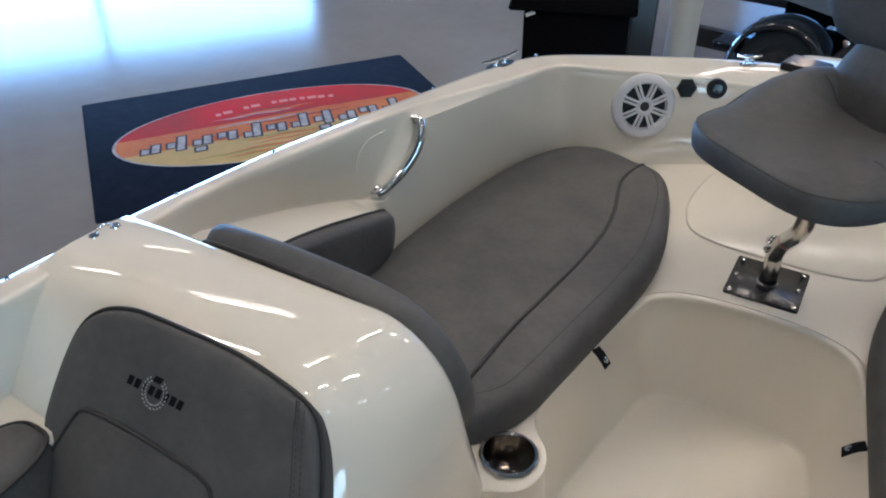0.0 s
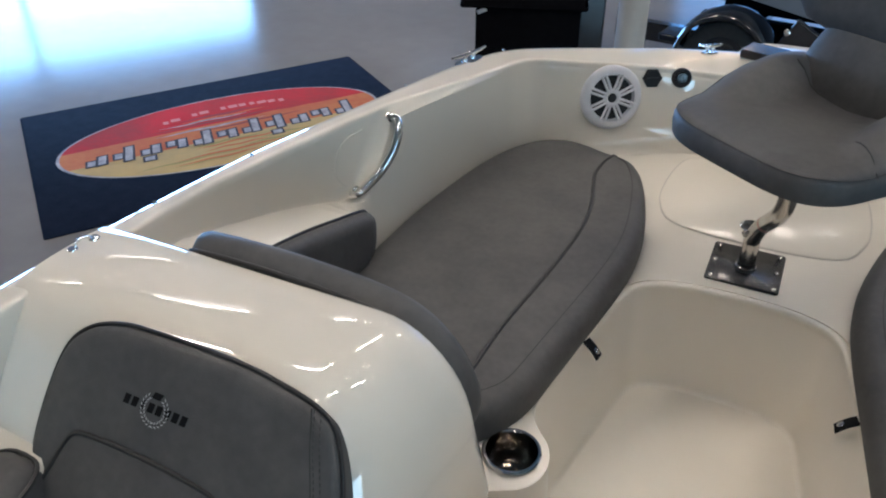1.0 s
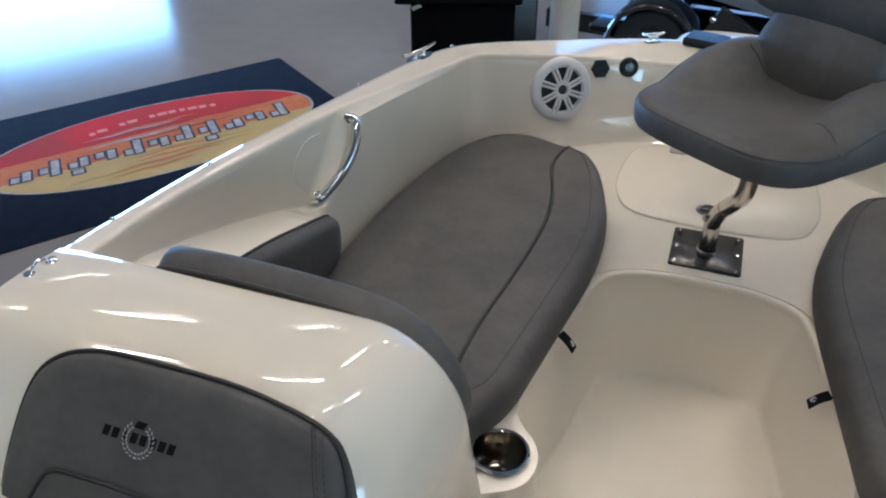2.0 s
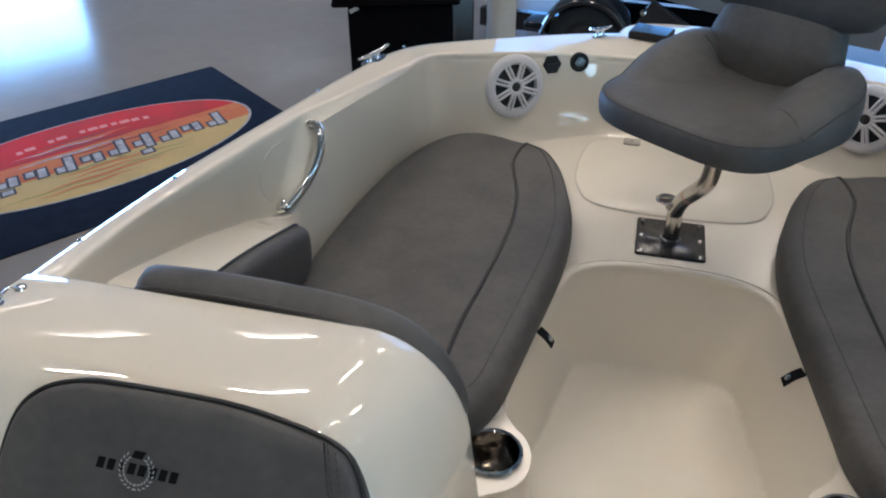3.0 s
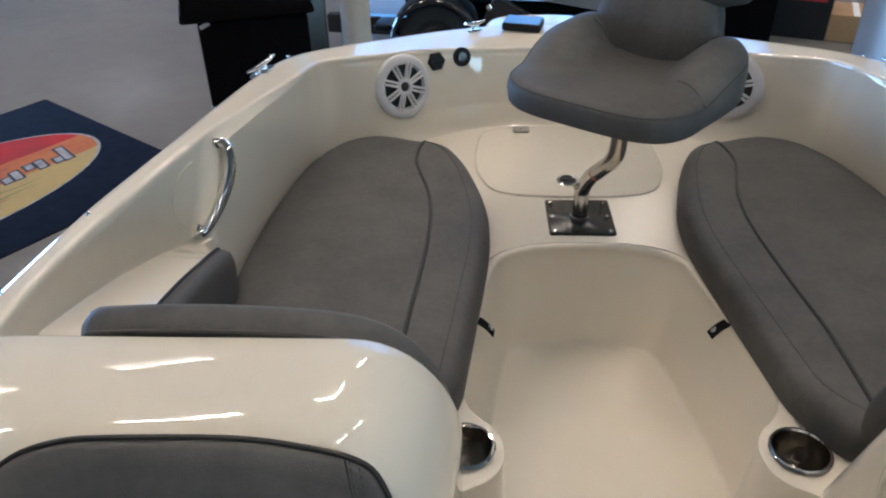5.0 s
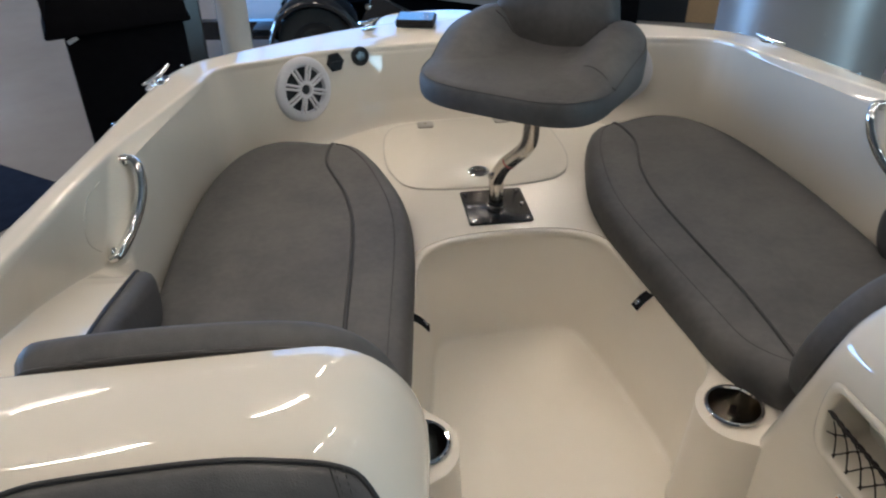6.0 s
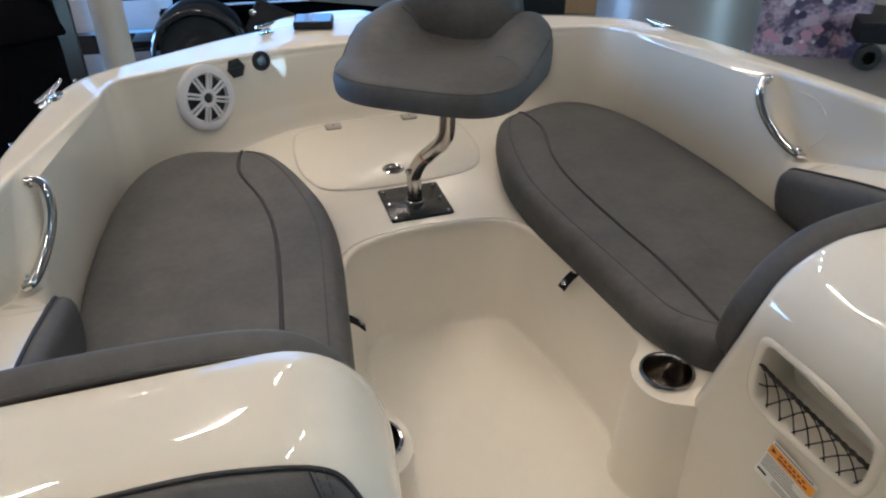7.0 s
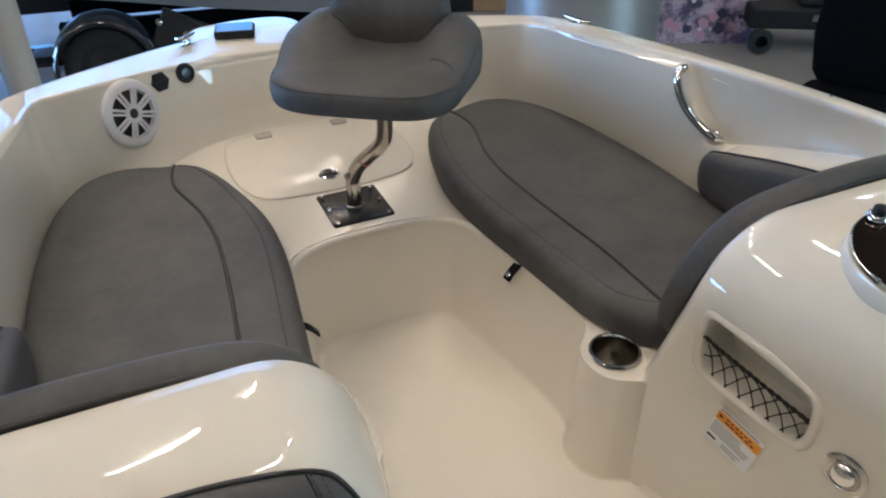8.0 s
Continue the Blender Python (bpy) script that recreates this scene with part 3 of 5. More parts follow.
# ---------------------------------------------------------------- fittings
def wall_frame(x, y, z):
    """A pose on the inner bow wall at about x, y: z axis into the cockpit."""
    best = min(range(1, len(STATIONS) - 1), key=lambda k: (STATIONS[k][1][0] - x) ** 2 + (STATIONS[k][1][1] - y) ** 2)
    a, b = STATIONS[best - 1], STATIONS[best + 1]
    along = Vector((b[1][0] - a[1][0], b[1][1] - a[1][1], 0)).normalized()
    _, i, ba, zz = STATIONS[best]
    down = (Vector((ba[0], ba[1], 0.018)) - Vector((i[0], i[1], zz - 0.014))).normalized()
    nrm = along.cross(down).normalized()
    if nrm.dot(Vector((-x, -y - 1, 0))) < 0:
        nrm = -nrm
    p0 = Vector((i[0], i[1], zz - 0.014))
    q = Vector((x, y, z))
    q = q - nrm * (q - p0).dot(nrm)
    return frame_on(q, nrm)


def build_speaker(s):
    m = wall_frame(s * 0.520, 0.503, 0.178)
    sp = part("speaker", lathe([(0.100, 0.0), (0.100, 0.008), (0.096, 0.015), (0.084, 0.020), (0.073, 0.019), (0.068, 0.008)], 48, m), WHITE_PLASTIC, boat, "round white marine speaker with spoked grille")
    part("cone", lathe([(0.074, 0.006), (0.030, 0.003), (0.0, 0.003)], 36, m), SPEAKER_CONE, sp, "black speaker cone")
    part("tweeter", lathe([(0.029, 0.016), (0.027, 0.021), (0.019, 0.022), (0.014, 0.016), (0.0, 0.017)], 24, m), WHITE_PLASTIC, sp)
    part("tweeter_dome", lathe([(0.0145, 0.0175), (0.009, 0.021), (0.0, 0.022)], 18, m), SPEAKER_CONE, sp)
    for k in range(8):
        for off in (-6.5, 6.5):
            a = radians(k * 45 + 22.5)
            d = Vector((math.cos(a), math.sin(a), 0))
            t = Vector((-d.y, d.x, 0)) * (0.0052 if off > 0 else -0.0052)
            t2 = Vector((-d.y, d.x, 0)) * (0.0066 if off > 0 else -0.0066)
            pts = [m @ (d * 0.018 + t + Vector((0, 0, 0.0175))), m @ (d * 0.045 + t.lerp(t2, 0.5) + Vector((0, 0, 0.0195))), m @ (d * 0.076 + t2 + Vector((0, 0, 0.0175)))]
            part("spoke", tube(pts, 0.0047, 6), WHITE_PLASTIC, sp)


for s in (-1, 1):
    build_speaker(s)


def build_plugs():
    m = wall_frame(-0.418, 0.591, 0.227)
    hexagon = [(math.cos(radians(60 * k)) * 0.031, math.sin(radians(60 * k)) * 0.031) for k in range(6)]
    pl = part("socket_plug", slab(hexagon, [(0, 0), (0, 0.010), (0.004, 0.014)], m, bottom=False), BLACK_PLASTIC, boat, "black hexagonal plastic socket cap", smooth=False)
    part("cap_rib", box(0.036, 0.006, 0.006, m @ Matrix.Translation((0, 0, 0.016))), BLACK_PLASTIC, pl, smooth=False)
    m = wall_frame(-0.336, 0.638, 0.225)
    so = part("power_socket", lathe([(0.031, 0), (0.031, 0.008), (0.028, 0.013), (0.021, 0.014), (0.019, 0.008), (0.0, 0.008)], 32, m), BLACK_PLASTIC, boat, "round black power socket")
    part("socket_lid", lathe([(0.017, 0.008), (0.016, 0.013), (0.0, 0.014)], 24, m), BLACK_PLATE, so)


build_plugs()


def build_grab_handle(s):
    # bowed bar from the gunwale's edge down to the arm shelf
    ends = (Vector((s * 0.856, -0.266, 0.358)), Vector((s * 0.884, -0.405, 0.216)))
    pts = [(s * 0.878, -0.268, 0.362), ends[0], (s * 0.840, -0.284, 0.340), (s * 0.842, -0.311, 0.294), (s * 0.860, -0.352, 0.248), ends[1], (s * 0.905, -0.418, 0.208)]
    pts = catmull(pts, 5)
    k = len(pts)
    rad = [0.0122 - 0.0030 * (abs(2 * i / (k - 1) - 1)) ** 2.5 for i in range(k)]
    h = part("grab_handle", tube(pts, rad, 16), CHROME, boat, "curved polished stainless grab handle")
    out = Vector((-s * 0.95, -0.12, 0.0)).normalized()
    for p in ends:
        part("foot", lathe([(0.0135, 0.0), (0.0125, 0.004), (0.009, 0.007)], 16, frame_on(p - out * 0.014, out)), CHROME, h)


for s in (-1, 1):
    build_grab_handle(s)


LINER = BVHTree.FromPolygons([v.co.copy() for v in liner.data.vertices], [p.vertices[:] for p in liner.data.polygons])


def on_liner(s, y, z):
    """The point of the side wall at y, z."""
    hit = LINER.ray_cast(Vector((s * 0.5, y, z)), Vector((s, 0, 0)))[0]
    return hit or Vector((s * 0.9, y, z))


def build_finger_arc(s):
    # the moulded arc behind the grab handle
    pts = [(-0.345, 0.352), (-0.392, 0.350), (-0.424, 0.332), (-0.438, 0.305), (-0.440, 0.275), (-0.430, 0.250), (-0.412, 0.228)]
    ring = [on_liner(s, p.x, p.y) for p in catmull([(y, z, 0) for y, z in pts], 4)]
    part("finger_recess", tube(ring, 0.0016, 8), GELCOAT, boat, "moulded finger recess edge behind the grab handle")


for s in (-1, 1):
    build_finger_arc(s)


def build_cleat(m, size=0.85, rise=1.0):
    c = part("cleat", lathe([(0.0, 0.0), (0.03, 0.0), (0.03, 0.003), (0.0, 0.004)], 20, m @ Matrix.Diagonal((1.9 * size, 0.75 * size, 1, 1))), CHROME, boat, "polished stainless pull-up deck cleat")
    for x in (-0.018, 0.018):
        part("leg", lathe([(0.010, 0.0), (0.0065, 0.008 * rise), (0.0065, 0.023 * rise)], 12, m @ Matrix.Translation((x * size, 0, 0))), CHROME, c)
    pts = [m @ Vector((x * size, 0, z * rise)) for x, z in ((-0.075, 0.031), (-0.05, 0.027), (-0.02, 0.025), (0.02, 0.025), (0.05, 0.027), (0.075, 0.031))]
    part("bar", tube(pts, [0.0035, 0.005, 0.0065, 0.0065, 0.005, 0.0035], 10), CHROME, c)
    return c


build_cleat(pose(-0.880, 0.219, 0.3345, 0, 0, 72), 0.95, 0.85)
build_cleat(pose(0.865, 0.250, 0.330, 0, 0, 108), 0.70, 0.45)
build_cleat(pose(-0.285, 0.835, 0.245, 0, 0, 32), 0.52)
build_cleat(pose(0.285, 0.835, 0.245, 0, 0, 148), 0.52)


def build_eyes():
    # small strap eyes and cover snaps along the gunwale
    for s in (-1, 1):
        m = pose(s * 1.020, -1.064, 0.4255, 0, 0, 90 + s * 8)
        eye = part("strap_eye", tube([m @ Vector(p) for p in ((-0.017, 0, 0.0), (-0.012, 0, 0.009), (0, 0, 0.013), (0.012, 0, 0.009), (0.017, 0, 0.0))], 0.0026, 8), CHROME, boat, "small stainless strap eye")
        for x in (-0.021, 0.021):
            part("pad", lathe([(0.010, 0), (0.009, 0.003), (0.0, 0.0045)], 14, m @ Matrix.Translation((x, 0, 0))), CHROME, eye)
        for x, y in ((1.045, -0.885), (1.010, -0.637), (0.935, -0.09), (0.855, 0.395), (1.07, -1.235)):
            z = float(np.interp(y, [r[0][1] for r in HALF[:14]], [r[3] for r in HALF[:14]]))
            part("cover_snap", lathe([(0.0048, 0), (0.0048, 0.002), (0.003, 0.0048), (0.0, 0.0052)], 14, pose(s * (x - 0.012), y, z - 0.001)), CHROME, boat, "small stainless cover snap")


build_eyes()


def build_cup(s):
    m = pose(s * 0.311, -0.822, 0.0045)
    rim = [(0.050, 0.0), (0.055, 0.001), (0.0575, 0.0035), (0.055, 0.006), (0.051, 0.0055), (0.049, 0.001), (0.0475, -0.05), (0.045, -0.074), (0.041, -0.080), (0.0, -0.080)]
    cup = part("cup_holder", lathe(rim[:6], 40, m), CHROME, boat, "recessed polished stainless cup holder")
    # same steel as the rim; the darker colour paints in the shade
    part("cup_well", lathe(rim[5:], 40, m), CUP_SHADED_STEEL, cup, "polished inside of the cup, darkened for its shade and reflections")
    part("drain_hole", lathe([(0.007, -0.0795), (0.0, -0.0795)], 12, m), BLACK_PLASTIC, cup)


for s in (-1, 1):
    build_cup(s)


def build_strap(s):
    # black hold-down strap with a snap below the cushion's edge
    y = -0.445
    top, low = Vector((s * 0.294, y + 0.004, 0.004)), Vector((s * 0.247, y - 0.004, -0.036))
    along = (low - top).normalized()
    width = (Vector((0, 1, 0)) - along * along.y).normalized() * 0.014
    nrm = (low - top).cross(width).normalized()
    nrm = nrm if nrm.z > 0 else -nrm
    mid = top.lerp(low, 0.5) + nrm * 0.004
    rows = []
    for p in catmull([top, mid, low], 4):
        rows.append([p - width, p + width, p + width + nrm * 0.003, p - width + nrm * 0.003])
    st = part("hold_down_strap", loft(rows, True, (True, True)), BLACK_VINYL, boat, "short black webbing hold-down strap")
    part("snap", lathe([(0.0075, 0.0), (0.0075, 0.003), (0.004, 0.005), (0.0, 0.005)], 14, frame_on(mid.lerp(low, 0.5) + nrm * 0.003, nrm)), CHROME, st)


for s in (-1, 1):
    build_strap(s)


def build_bow_front():
    # lower boarding platform ahead of the bow, and the flat black box lying on the bow
    ring = catmull([(-0.24, 0.86, 0), (-0.245, 1.15, 0), (-0.238, 1.36, 0), (-0.19, 1.455, 0), (-0.08, 1.49, 0), (0.08, 1.49, 0), (0.19, 1.455, 0), (0.238, 1.36, 0), (0.245, 1.15, 0), (0.24, 0.86, 0)], 4)
    bm = slab([(p.x, p.y) for p in ring], [(0.02, 0.02), (0.0, 0.04), (0.0, 0.083), (0.006, 0.094), (0.02, 0.10)])
    part("bow_platform", bm, GELCOAT, boat, "cream rounded bow boarding platform")


build_bow_front()


# ---------------------------------------------------------------- cushions
BENCH = [(0.845, -0.875), (0.854, -0.60), (0.853, -0.40), (0.843, -0.20), (0.820, -0.02), (0.793, 0.12), (0.750, 0.240), (0.686, 0.330), (0.604, 0.368), (0.53, 0.360), (0.47, 0.338),
         (0.405, 0.322), (0.358, 0.285), (0.318, 0.205), (0.285, 0.095), (0.258, -0.03), (0.250, -0.15), (0.258, -0.28), (0.280, -0.45), (0.300, -0.60), (0.318, -0.715), (0.355, -0.800), (0.420, -0.862), (0.60, -0.868)]
BENCH_PIPE = [(0.440, -0.812), (0.440, -0.77), (0.437, -0.58), (0.420, -0.41), (0.406, -0.25), (0.402, -0.12), (0.414, 0.0), (0.440, 0.10), (0.457, 0.175), (0.453, 0.25), (0.438, 0.312), (0.436, 0.331)]
BENCH_TOP = 0.084


def build_bench(s):
    ring = [(s * p.x, p.y) for p in catmull([(x, y, 0) for x, y in BENCH], 5, True)]
    side = "port" if s < 0 else "starboard"
    bench = thing("bench_cushion", "long grey vinyl bench cushion with dark piping, %s bow" % side, "cushion", group="bow bench cushions")
    body = slab(ring, [(0.012, 0.0005), (0.002, 0.006), (0.000, 0.022), (0.001, 0.045), (0.006, 0.062), (0.016, 0.075), (0.030, 0.0815), (0.050, 0.0835), (0.075, BENCH_TOP)], bottom=True)
    part("cushion_body", body, VINYL, bench, "soft grey vinyl cover", angle=80)
    def on_top(p):
        # height of the cushion's rounded top at p
        d = min((Vector((s * p.x, p.y)) - Vector(q)).length for q in ring)
        return float(np.interp(d, [0.004, 0.008, 0.016, 0.030, 0.050, 0.075], [0.052, 0.064, 0.075, 0.0815, 0.0835, 0.084]))
    pipe = [Vector((s * p.x, p.y, on_top(p) - 0.0003)) for p in catmull([(x, y, 0) for x, y in BENCH_PIPE], 5)]
    part("piping", tube(pipe, 0.0052, 8), PIPING, bench, "dark raised piping")
    # stitched seam along the aisle edge and round the stern end
    seam = [(0.430, 0.300), (0.392, 0.270), (0.350, 0.175), (0.322, 0.06), (0.303, -0.06), (0.298, -0.17), (0.308, -0.30), (0.332, -0.48), (0.352, -0.63), (0.366, -0.715), (0.395, -0.765), (0.438, -0.805)]
    pts = [Vector((s * p.x, p.y, BENCH_TOP - 0.0012)) for p in catmull([(x, y, 0) for x, y in seam], 5)]
    part("seam", tube(pts, 0.0016, 6), STITCH, bench)


for s in (-1, 1):
    build_bench(s)


def build_bow_backrest(s):
    m = frame_on((0, -0.853, 0.0), (0, 0.425, 0.135))
    ring = [(0.862, 0.10), (0.868, 0.30), (0.872, 0.400), (0.862, 0.426), (0.835, 0.440), (0.70, 0.447), (0.57, 0.440), (0.49, 0.427), (0.430, 0.402), (0.385, 0.362), (0.355, 0.308),
            (0.338, 0.24), (0.350, 0.17), (0.385, 0.09), (0.42, 0.082), (0.60, 0.085)]
    ring = [(-s * p.x, p.y) for p in catmull([(x, y, 0) for x, y in ring], 4, True)]
    side = "port" if s < 0 else "starboard"

    def wrap(ob):
        # follow the rounded corner of the console
        for v in ob.data.vertices:
            f = min(max((0.48 - abs(v.co.x)) / 0.168, 0.0), 0.98)
            v.co.y -= 0.075 * (1 - math.sqrt(1 - f * f))
        return ob
    rest = thing("backrest_cushion", "curved grey vinyl backrest cushion leaning on the %s console" % side, "cushion", group="bow backrests")
    body = part("cushion_body", slab(ring, [(0.003, -0.002), (0.0, 0.004), (-0.004, 0.022), (-0.002, 0.038), (0.006, 0.049), (0.024, 0.055), (0.06, 0.056)], m), VINYL, rest, "soft grey vinyl cover", angle=80)
    pip = part("piping", tube([m @ Vector((p.x, p.y, -0.002)) for p in inset(ccw(ring), 0.001)], 0.0042, 8, True), PIPING, rest, "black edge piping")
    wrap(body)
    wrap(pip)
    arc = [(0.478, 0.412), (0.462, 0.400), (0.432, 0.372), (0.400, 0.320), (0.382, 0.25), (0.385, 0.17)]
    line = catmull([(x, y, 0) for x, y in arc], 4)

    def seam(off, lift):
        return [m @ Vector((-s * (p.x + off), p.y, (0.0545 if k > 6 else 0.0480 + 0.001 * k) + lift)) for k, p in enumerate(line)]
    wrap(part("seam", tube(seam(0.0, 0.0), 0.0016, 6), PIPING, rest))
    wrap(part("stitching", stitches(seam(0.008, 0.0012), 0.0012, 0.006, 0.004), STITCH, rest, "dark thread stitching"))


for s in (-1, 1):
    build_bow_backrest(s)


def build_bolster(s):
    ring = [(-0.86, 0.082), (-0.70, 0.072), (-0.56, 0.072), (-0.475, 0.078), (-0.446, 0.108), (-0.438, 0.160), (-0.450, 0.195), (-0.490, 0.213), (-0.56, 0.236), (-0.66, 0.268), (-0.77, 0.297), (-0.86, 0.312), (-0.885, 0.30), (-0.885, 0.12)]
    # local x: towards the bow, local y: up, local z: inboard
    m = Matrix(((0, 0, -s, s * 0.852), (1, 0, 0, 0), (0, 1, 0, 0), (0, 0, 0, 1)))
    pts = [(p.x, p.y) for p in catmull([(x, y, 0) for x, y in ring], 4, True)]
    b = thing("side_bolster", "small grey vinyl side bolster with dark piping beside the bench", "cushion", group="side bolsters")
    part("cushion_body", slab(pts, [(0.004, 0.0), (0.0, 0.008), (0.0, 0.020), (0.006, 0.032), (0.018, 0.039), (0.035, 0.041)], m), VINYL, b, "soft grey vinyl cover", angle=80)
    part("piping", tube([m @ Vector((p.x, p.y, 0.006)) for p in inset(ccw(pts), -0.0015)], 0.0035, 6, True), PIPING, b, "dark edge piping")


for s in (-1, 1):
    build_bolster(s)


# reclined backrest of the aft-facing companion seat on the port console
SLOPE = Matrix(((1, 0, 0, 0), (0, 0.5807, -0.8141, -1.21), (0, 0.8141, 0.5807, 0.43), (0, 0, 0, 1)))


def build_companion():
    seat = thing("reclined_pad", "reclined grey vinyl backrest pad with embroidered emblem on the port console", "cushion")
    ring = [(-0.850, -0.014), (-0.80, 0.004), (-0.743, 0.010), (-0.594, 0.012), (-0.505, 0.003), (-0.440, -0.012), (-0.410, -0.038), (-0.382, -0.11), (-0.365, -0.20), (-0.360, -0.29), (-0.375, -0.345), (-0.50, -0.36), (-0.70, -0.36),
            (-0.85, -0.352), (-0.888, -0.315), (-0.906, -0.214), (-0.902, -0.117), (-0.885, -0.050)]
    pts = [(p.x, p.y) for p in catmull([(x, y, 0) for x, y in ring], 4, True)]
    part("cushion_body", slab(pts, [(0.004, -0.055), (0.0, -0.045), (0.0, -0.014), (0.003, -0.005), (0.010, 0.0), (0.03, 0.0015)], SLOPE), VINYL, seat, "soft mottled grey vinyl cover", angle=80)
    part("piping", tube([SLOPE @ Vector((p.x, p.y, -0.012)) for p in inset(ccw(pts), -0.002)], 0.0035, 8, True), PIPING, seat, "black edge piping")
    # shaped lower panel in its own piping
    low = [(-0.882, -0.330), (-0.872, -0.285), (-0.850, -0.225), (-0.832, -0.180), (-0.818, -0.166), (-0.79, -0.161), (-0.694, -0.159), (-0.60, -0.164), (-0.560, -0.170), (-0.542, -0.182), (-0.528, -0.215), (-0.515, -0.27), (-0.510, -0.34)]
    lowp = catmull([(x, y, 0) for x, y in low], 4)
    part("lower_panel", slab([(p.x, p.y) for p in lowp], [(0.0, 0.0012), (0.001, 0.003), (0.004, 0.005)], SLOPE, bottom=False), VINYL, seat, "slightly raised lower panel", angle=80)
    part("panel_piping", tube([SLOPE @ Vector((p.x, p.y, 0.004)) for p in lowp], 0.0034, 8), PIPING, seat, "black piping")
    for k, off in enumerate((0.0, 0.010)):
        pts2 = [(-0.436 - off, -0.006), (-0.423 - off, -0.06), (-0.404 - off, -0.126), (-0.392 - off, -0.20), (-0.386 - off, -0.30)]
        line = [SLOPE @ Vector((p.x, p.y, 0.0016)) for p in catmull([(x, y, 0) for x, y in pts2], 5)]
        part("stitching", stitches(line, 0.0010, 0.006, 0.003), STITCH, seat, "dark thread stitching")
    crease = [SLOPE @ Vector((p.x, p.y, 0.0008)) for p in catmull([(x - 0.005, y, 0) for x, y in pts2[:1] + pts2[1:]], 5)]
    part("seam", tube(crease, 0.0012, 6), PIPING, seat)
    # embroidered emblem: eight dark bars, a slanted flash and a silver leaf wreath
    m = SLOPE @ Matrix.Translation((-0.692, -0.088, 0.0016))
    for k in range(8):
        x = -0.052 + k * 0.0149
        w = 0.0105 if k != 2 else 0.005
        tilt = Matrix(((1, 0.18, 0, x), (0, 1, 0, 0), (0, 0, 1, 0), (0, 0, 0, 1)))
        part("emblem_bar", box(w, 0.0145, 0.0012, m @ tilt), LOGO_BLACK, seat, "black embroidered bar", smooth=False)
    bm = bmesh.new()
    box(0.016, 0.010, 0.0012, m @ Matrix(((1, 0.5, 0, 0.0), (0, 1, 0, 0.019), (0, 0, 1, 0.0002), (0, 0, 0, 1))), bm)
    part("emblem_flash", bm, LOGO_BLACK, seat, smooth=False)
    bm = bmesh.new()
    for k in range(40):
        side, step, inner = (1 if k % 2 else -1), (k // 4), (k // 2) % 2
        a = radians(-88 + step * 15.5)
        r = 0.0200 + (0.0040 if inner else -0.0015)
        c = Vector((side * r * math.cos(a), r * math.sin(a) - 0.001, 0.0))
        turn = a + math.pi / 2 + (-0.55 if inner else 0.55)
        turn = turn if side > 0 else math.pi - turn
        leaf = Matrix.Translation(c) @ Matrix.Rotation(turn, 4, "Z")
        vs = [bm.verts.new(m @ leaf @ Vector(p)) for p in ((-0.0030, 0, 0.0008), (0, -0.0011, 0.0012), (0.0036, 0, 0.0008), (0, 0.0011, 0.0012))]
        bm.faces.new(vs)
    part("emblem_wreath", bm, LOGO_SILVER, seat, "silver embroidered leaf wreath", smooth=False)
    # the side pad beside it
    side = thing("armrest_cushion", "small grey vinyl arm cushion beside the companion seat", "cushion")
    ring = [(0.07 * math.copysign(abs(math.cos(a)) ** 0.7, math.cos(a)), 0.16 * math.copysign(abs(math.sin(a)) ** 0.7, math.sin(a))) for a in (2 * math.pi * k / 40 for k in range(40))]
    part("cushion_body", slab(ring, [(0.006, -0.06), (0, -0.04), (0, 0.03), (0.01, 0.05), (0.03, 0.06)], pose(-0.900, -1.505, 0.205)), VINYL, side, angle=80)
    part("piping", tube([Vector((p.x - 0.900, p.y - 1.505, 0.249)) for p in inset(ccw(ring), 0.003)], 0.004, 6, True), PIPING, side)
    # seat base below the backrest
    base = thing("companion_cushion", "grey vinyl companion seat cushion behind the port console", "cushion")
    part("cushion_body", slab([(x - 0.63, y - 1.66) for x, y in round_rect(0.50, 0.34, 0.06)], [(0.01, 0.083), (0, 0.10), (0, 0.14), (0.01, 0.155), (0.04, 0.16)]), VINYL, base, angle=80)


build_companion()


